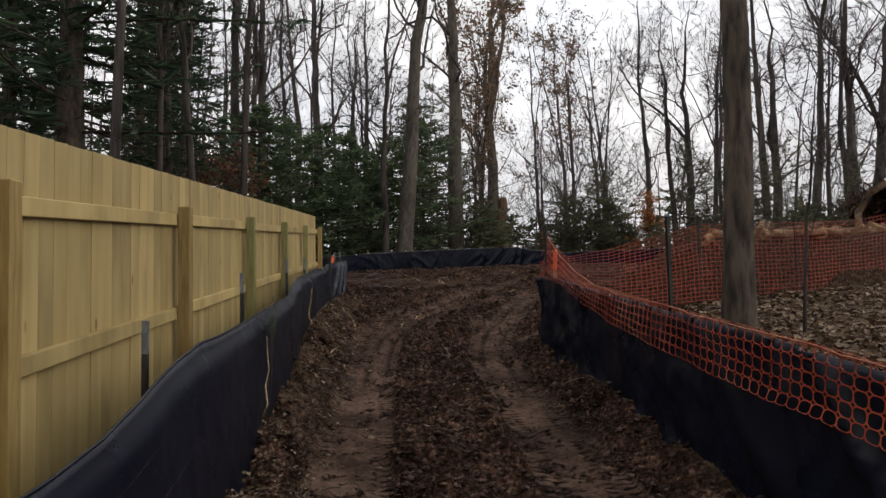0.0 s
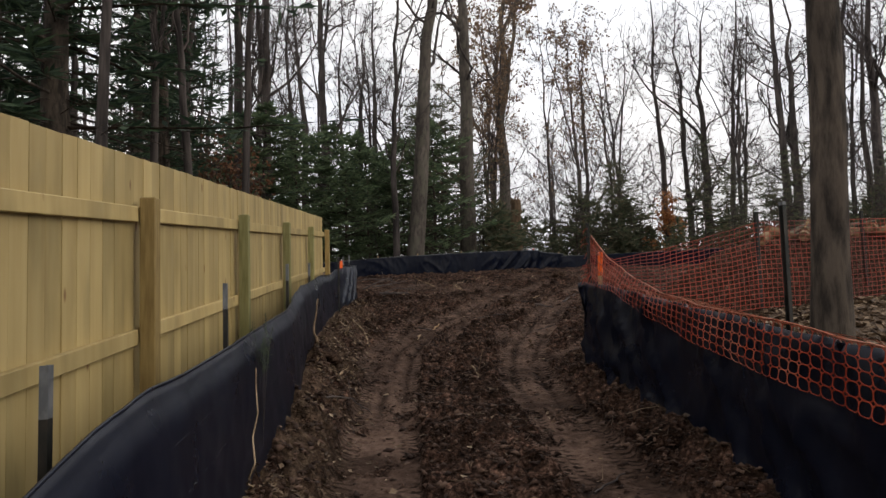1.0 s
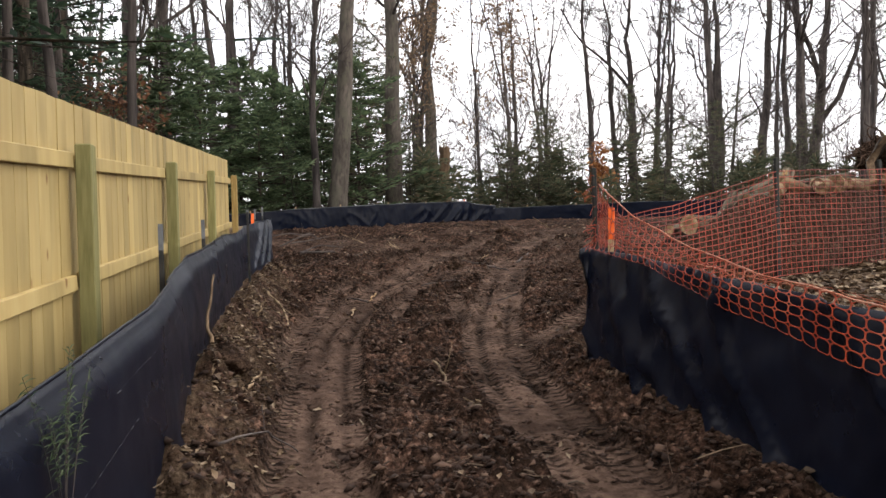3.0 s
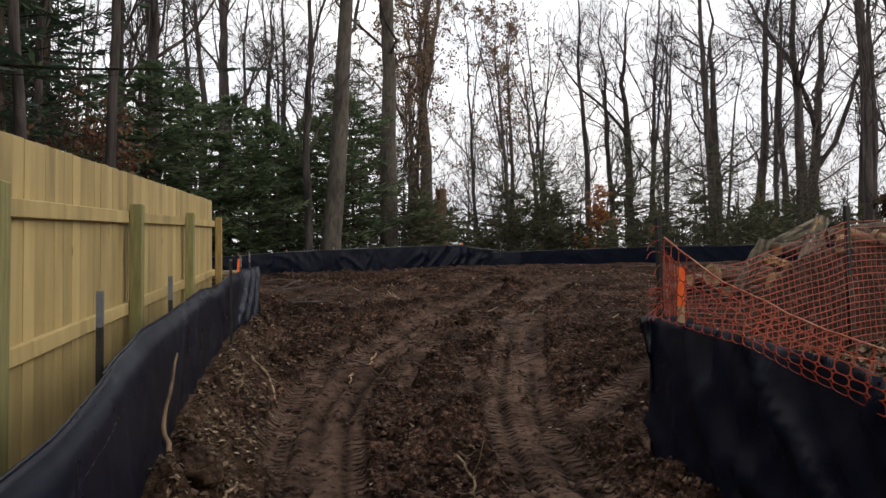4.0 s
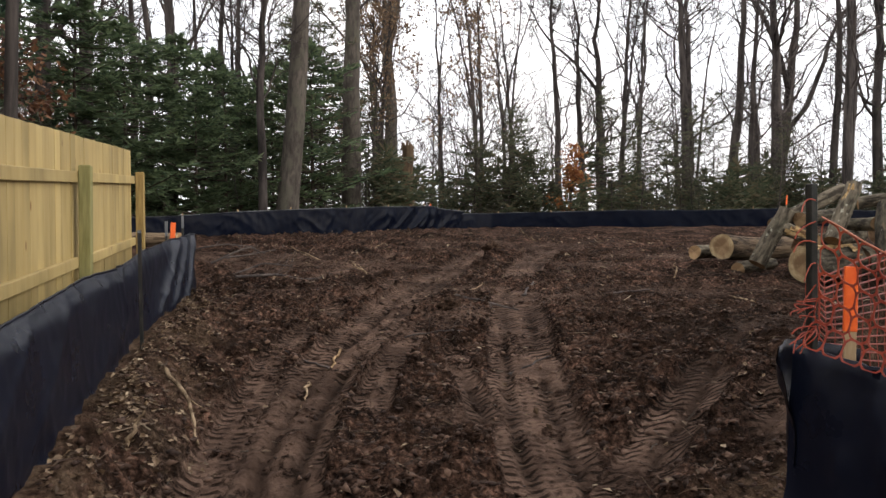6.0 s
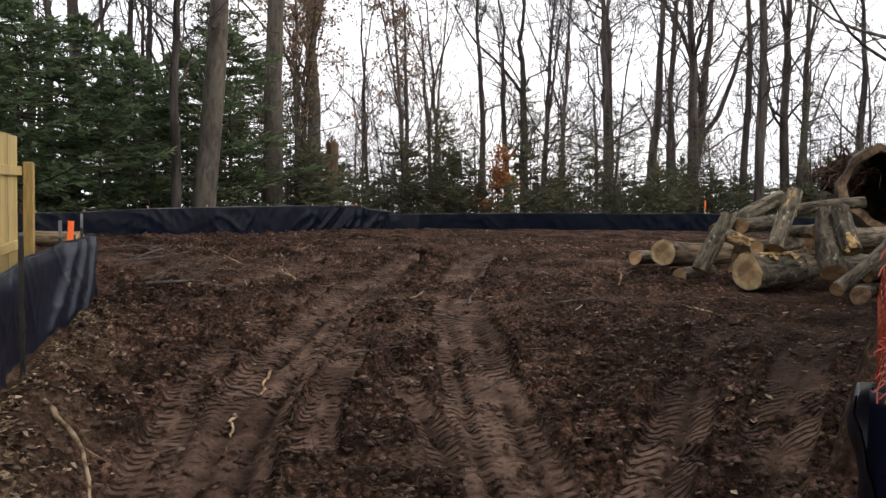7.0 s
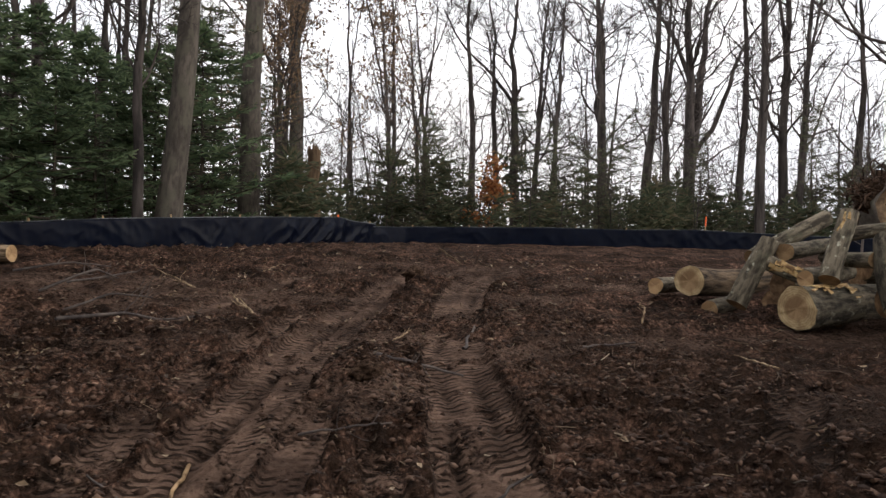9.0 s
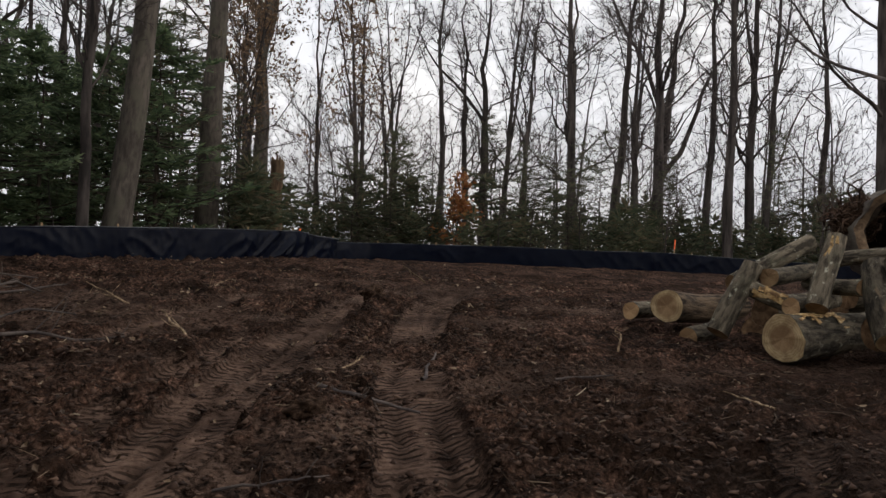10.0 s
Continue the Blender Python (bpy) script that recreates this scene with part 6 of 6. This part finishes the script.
stick([(2.6, 15.2, 0), (2.95, 15.5, 0.05)], 0.012, twigs=2)
stick([(4.4, 14.4, 0), (4.9, 14.2, 0.03)], 0.013, mat=TWIG, twigs=2)
stick([(1.3, 13.1, 0.0), (1.6, 12.9, 0.03), (1.9, 12.95, 0.0)], 0.010, mat=TWIG, twigs=4, label="dark branch bedded in the churned ridge")
stick([(5.4, 12.9, 0), (5.5, 13.5, 0.04)], 0.012)
stick([(-0.75, 6.8, 0.02), (-0.55, 7.4, 0.07), (-0.35, 7.5, 0.0)], 0.008, mat=TWIG, twigs=2)
stick([(-0.7, 8.0, 0.0), (-0.62, 8.25, 0.12)], 0.014)
stick([(-0.82, 11.3, 0.02), (-0.6, 11.0, 0.12), (-0.5, 10.6, 0.03)], 0.018, twigs=2)
stick([(-0.78, 9.9, 0.0), (-0.70, 9.95, 0.22)], 0.013)
stick([(-0.88, 7.75, 0.03), (-0.93, 7.9, 0.25), (-0.92, 8.2, 0.52)], 0.014, mat=BARK_SNAG, label="bent brown sapling stem leaning on the silt fence")
stick([(-0.86, 4.6, 0.05), (-0.80, 4.4, 0.3), (-0.86, 4.8, 0.62)], 0.007, label="thin bent reed before the silt fence")
stick([(1.15, 5.3, 0.0), (1.45, 5.6, 0.02)], 0.009, mat=TWIG)
# green feathery weed on the bank before the silt fence
rs = np.random.default_rng(12)
root = np.array([-0.90, 5.16, gz(-0.90, 5.16)])
weed = tagged(new("weed"), "small feathery green weed growing on the bank before the silt fence", "weed")
weed.location = root
fronds, leaflets = [], []
for k in range(9):
    q = np.linspace(0, 1, 9)[:, None]
    tall = float(rs.uniform(0.84, 1.04))
    frond = np.concatenate([0.02 * q + 0.02 * rs.normal() * q ** 2, (0.045 * (k - 4) + rs.normal() * 0.03) * q ** 2.5, tall * q - 0.09 * q ** 4], axis=1)
    fronds.append(frond)
    for at in np.linspace(0.70, 1.0, 16):
        p = np.array([np.interp(at, q[:, 0], frond[:, i]) for i in range(3)])
        for side in (-1, 1):
            way = norm(np.array([rs.normal() * 0.4, side, 0.35 + rs.normal() * 0.4]))
            leaflets.append(p + way * np.array([[0], [0.5], [1]]) * rs.uniform(0.02, 0.05) - np.array([[0, 0, 0], [0, 0, 0], [0, 0, 0.008]]))
for frond in fronds:
    part("stem", np_mesh("stem", *tubes(frond[None], np.full((1, 9), 0.0008), 4), TWIG), weed)
part("leaves", np_mesh("leaves", *tubes(np.stack(leaflets), np.tile([[0.0010, 0.0020, 0.0004]], (len(leaflets), 1)), 3), NEEDLE), weed)
# lumps of torn turf on the bank
for cx, cy, s in ((-0.80, 8.05, 0.11), (2.0, 13.9, 0.11), (4.15, 18.7, 0.16)):
    rs = np.random.default_rng(int(cy * 100))
    bm = bmesh.new()
    bmesh.ops.create_icosphere(bm, subdivisions=4, radius=1)
    for q in bm.verts:
        q.co *= 1 + 0.45 * noise.noise(q.co * 1.6 + Vector((cx, cy, 0))) + 0.2 * noise.noise(q.co * 3.7) + 0.09 * noise.noise(q.co * 8)
        q.co = Vector((q.co.x * s * 1.2, q.co.y * s, q.co.z * s * 0.75))
    me = bpy.data.meshes.new("soil_lump")
    bm.to_mesh(me)
    bm.free()
    me.materials.append(CLUMP)
    me.polygons.foreach_set("use_smooth", [True] * len(me.polygons))
    tagged(new("soil_lump", me), "dark lump of torn soil and roots", "soil lump").matrix_world = pose(cx, cy, gz(cx, cy) + s * 0.25, 0, 0, cy * 40)


# ---- loose litter ----
def scatter(rng, n, xs, ys, keep):
    x, y = rng.uniform(*xs, n), rng.uniform(*ys, n)
    k = rng.uniform(size=n) < keep(x, y)
    return x[k], y[k]


rng = np.random.default_rng(400)


def leaf_field(name, n, xs, ys, keep, size, label, mat=DEAD_LEAF):
    x, y = scatter(rng, n, xs, ys, keep)
    c = np.stack([x, y, ground_z(x, y) + rng.uniform(0.002, 0.03, len(x))], axis=1)
    a = norm(np.concatenate([rng.normal(size=(len(x), 2)), rng.normal(size=(len(x), 1)) * 0.35], axis=1))
    side = norm(np.cross(a, np.array([[0, 0, 1.0]])) + rng.normal(size=(len(x), 3)) * 0.35)
    nn = np.cross(side, a)
    s = (size * rng.uniform(0.5, 1.35, len(x)))[:, None]
    V = np.stack([c - a * s * 0.5, c + side * s * 0.34 + nn * s * 0.16, c + a * s * 0.5 + nn * s * 0.1, c - side * s * 0.34 + nn * s * 0.16, c + a * s * 0.1], axis=1)
    i = np.arange(len(x) * 5).reshape(-1, 5)
    F = np.concatenate([i[:, [0, 1, 4]], i[:, [1, 2, 4]], i[:, [2, 3, 4]], i[:, [3, 0, 4]]])
    return tagged(new(name, np_mesh(name, V.reshape(-1, 3), F, mat)), label, "leaves", kind="stuff")


leaf_field("leaf_litter", 13000, (-1.0, -0.3), (1.5, 15.5), lambda x, y: 0.85 * smooth(-0.35, -0.85, x) * smooth(-0.14, 0.14, fbm(x * 2.6, y * 2.6, 33, 3)), 0.045, "dead leaves strewn on the bank by the silt fence")
leaf_field("leaf_litter", 26000, (2.2, 12), (1.5, 13), lambda x, y: (y < np.interp(x, [2.1, 4.8, 9.7, 14], [8.6, 9.87, 11.6, 12.4])) * 1.0, 0.10, "dry brown leaves covering the fenced ground")
leaf_field("leaf_litter", 7000, (-0.5, 9), (2, 22), lambda x, y: 0.32 * smooth(-0.1, 0.12, fbm(x * 1.3, y * 1.3, 9, 3)) + 0.05, 0.06, "scattered dead leaves on the churned soil")
leaf_field("leaf_litter", 5000, (-4, 10), (15, 31), lambda x, y: 0.5 * smooth(0.0, 0.15, fbm(x * 0.7, y * 0.7, 15, 3)), 0.08, "scattered dead leaves on the far soil")

# crumbs of soil
x, y = scatter(rng, 72000, (-0.95, 5.5), (3.0, 17), lambda x, y: (1 - 0.9 * ground_shape(x, y)[1]) * np.interp(y, [2, 14, 20], [1, 0.7, 0.35]) * smooth(2.2, 2.0, np.where(y < 9, x, 0)))
s = 0.008 + 0.030 * rng.uniform(size=len(x)) ** 3.2
c = np.stack([x, y, ground_z(x, y) + s * 0.1], axis=1)
octa = np.array([(1, 0, 0), (-1, 0, 0), (0, 1, 0), (0, -1, 0), (0, 0, 1), (0, 0, -1)], float)
V = c[:, None] + octa[None] * (1, 1, 0.55) * s[:, None, None] * rng.uniform(0.55, 1.35, (len(x), 6, 1)) + rng.normal(size=(len(x), 6, 3)) * s[:, None, None] * 0.25
face = np.array([(0, 2, 4), (2, 1, 4), (1, 3, 4), (3, 0, 4), (2, 0, 5), (1, 2, 5), (3, 1, 5), (0, 3, 5)])
F = (np.arange(len(x))[:, None, None] * 6 + face[None]).reshape(-1, 3)
tagged(new("soil_crumbs", np_mesh("soil_crumbs", V.reshape(-1, 3), F, CLOD, True)), "loose dark crumbs and clods of soil", "soil", kind="stuff")

# chips and twiglets
x, y = scatter(rng, 2600, (-0.95, 8), (2.2, 24), lambda x, y: (1 - 0.75 * ground_shape(x, y)[1]) * smooth(2.2, 2.0, np.where(y < 9, x, 0)))
N = len(x)
c = np.stack([x, y, ground_z(x, y) + 0.008], axis=1)
a = norm(np.concatenate([rng.normal(size=(N, 2)), rng.normal(size=(N, 1)) * 0.3], axis=1))
L = (0.010 + 0.06 * rng.uniform(size=N) ** 4)[:, None]
P = np.stack([c - a * L, c + rng.normal(size=(N, 3)) * L * 0.12, c + a * L], axis=1)
R = np.maximum(np.stack([L[:, 0] * 0.22, L[:, 0] * 0.25, L[:, 0] * 0.12], axis=1), 0.003)
R = np.minimum(R, 0.0055)
tagged(new("wood_chips", np_mesh("wood_chips", *tubes(P, R, 4), CHIPS)), "pale chips and twiglets scattered on the soil", "wood chips", kind="stuff")

# torn root fibres mixed into the soil
x, y = scatter(rng, 5200, (-0.95, 8), (2.2, 19), lambda x, y: (1 - 0.92 * ground_shape(x, y)[1]) * smooth(2.2, 2.0, np.where(y < 9, x, 0)))
N = len(x)
c = np.stack([x, y, ground_z(x, y) + 0.006], axis=1)
a = norm(np.concatenate([rng.normal(size=(N, 2)), np.abs(rng.normal(size=(N, 1))) * 0.35], axis=1))
L = (0.03 + 0.13 * rng.uniform(size=N) ** 3)[:, None]
P = np.stack([c - a * L * (1, 1, 0.2), c + rng.normal(size=(N, 3)) * L * (0.22, 0.22, 0.1), c + a * L], axis=1)
R = (0.0022 + 0.004 * rng.uniform(size=N) ** 3)[:, None] * np.array([[1.0, 0.9, 0.5]])
tagged(new("root_fibres", np_mesh("root_fibres", *tubes(P, R, 3), FIBRE)), "torn root fibres and twiglets worked into the soil", "root fibres", kind="stuff")
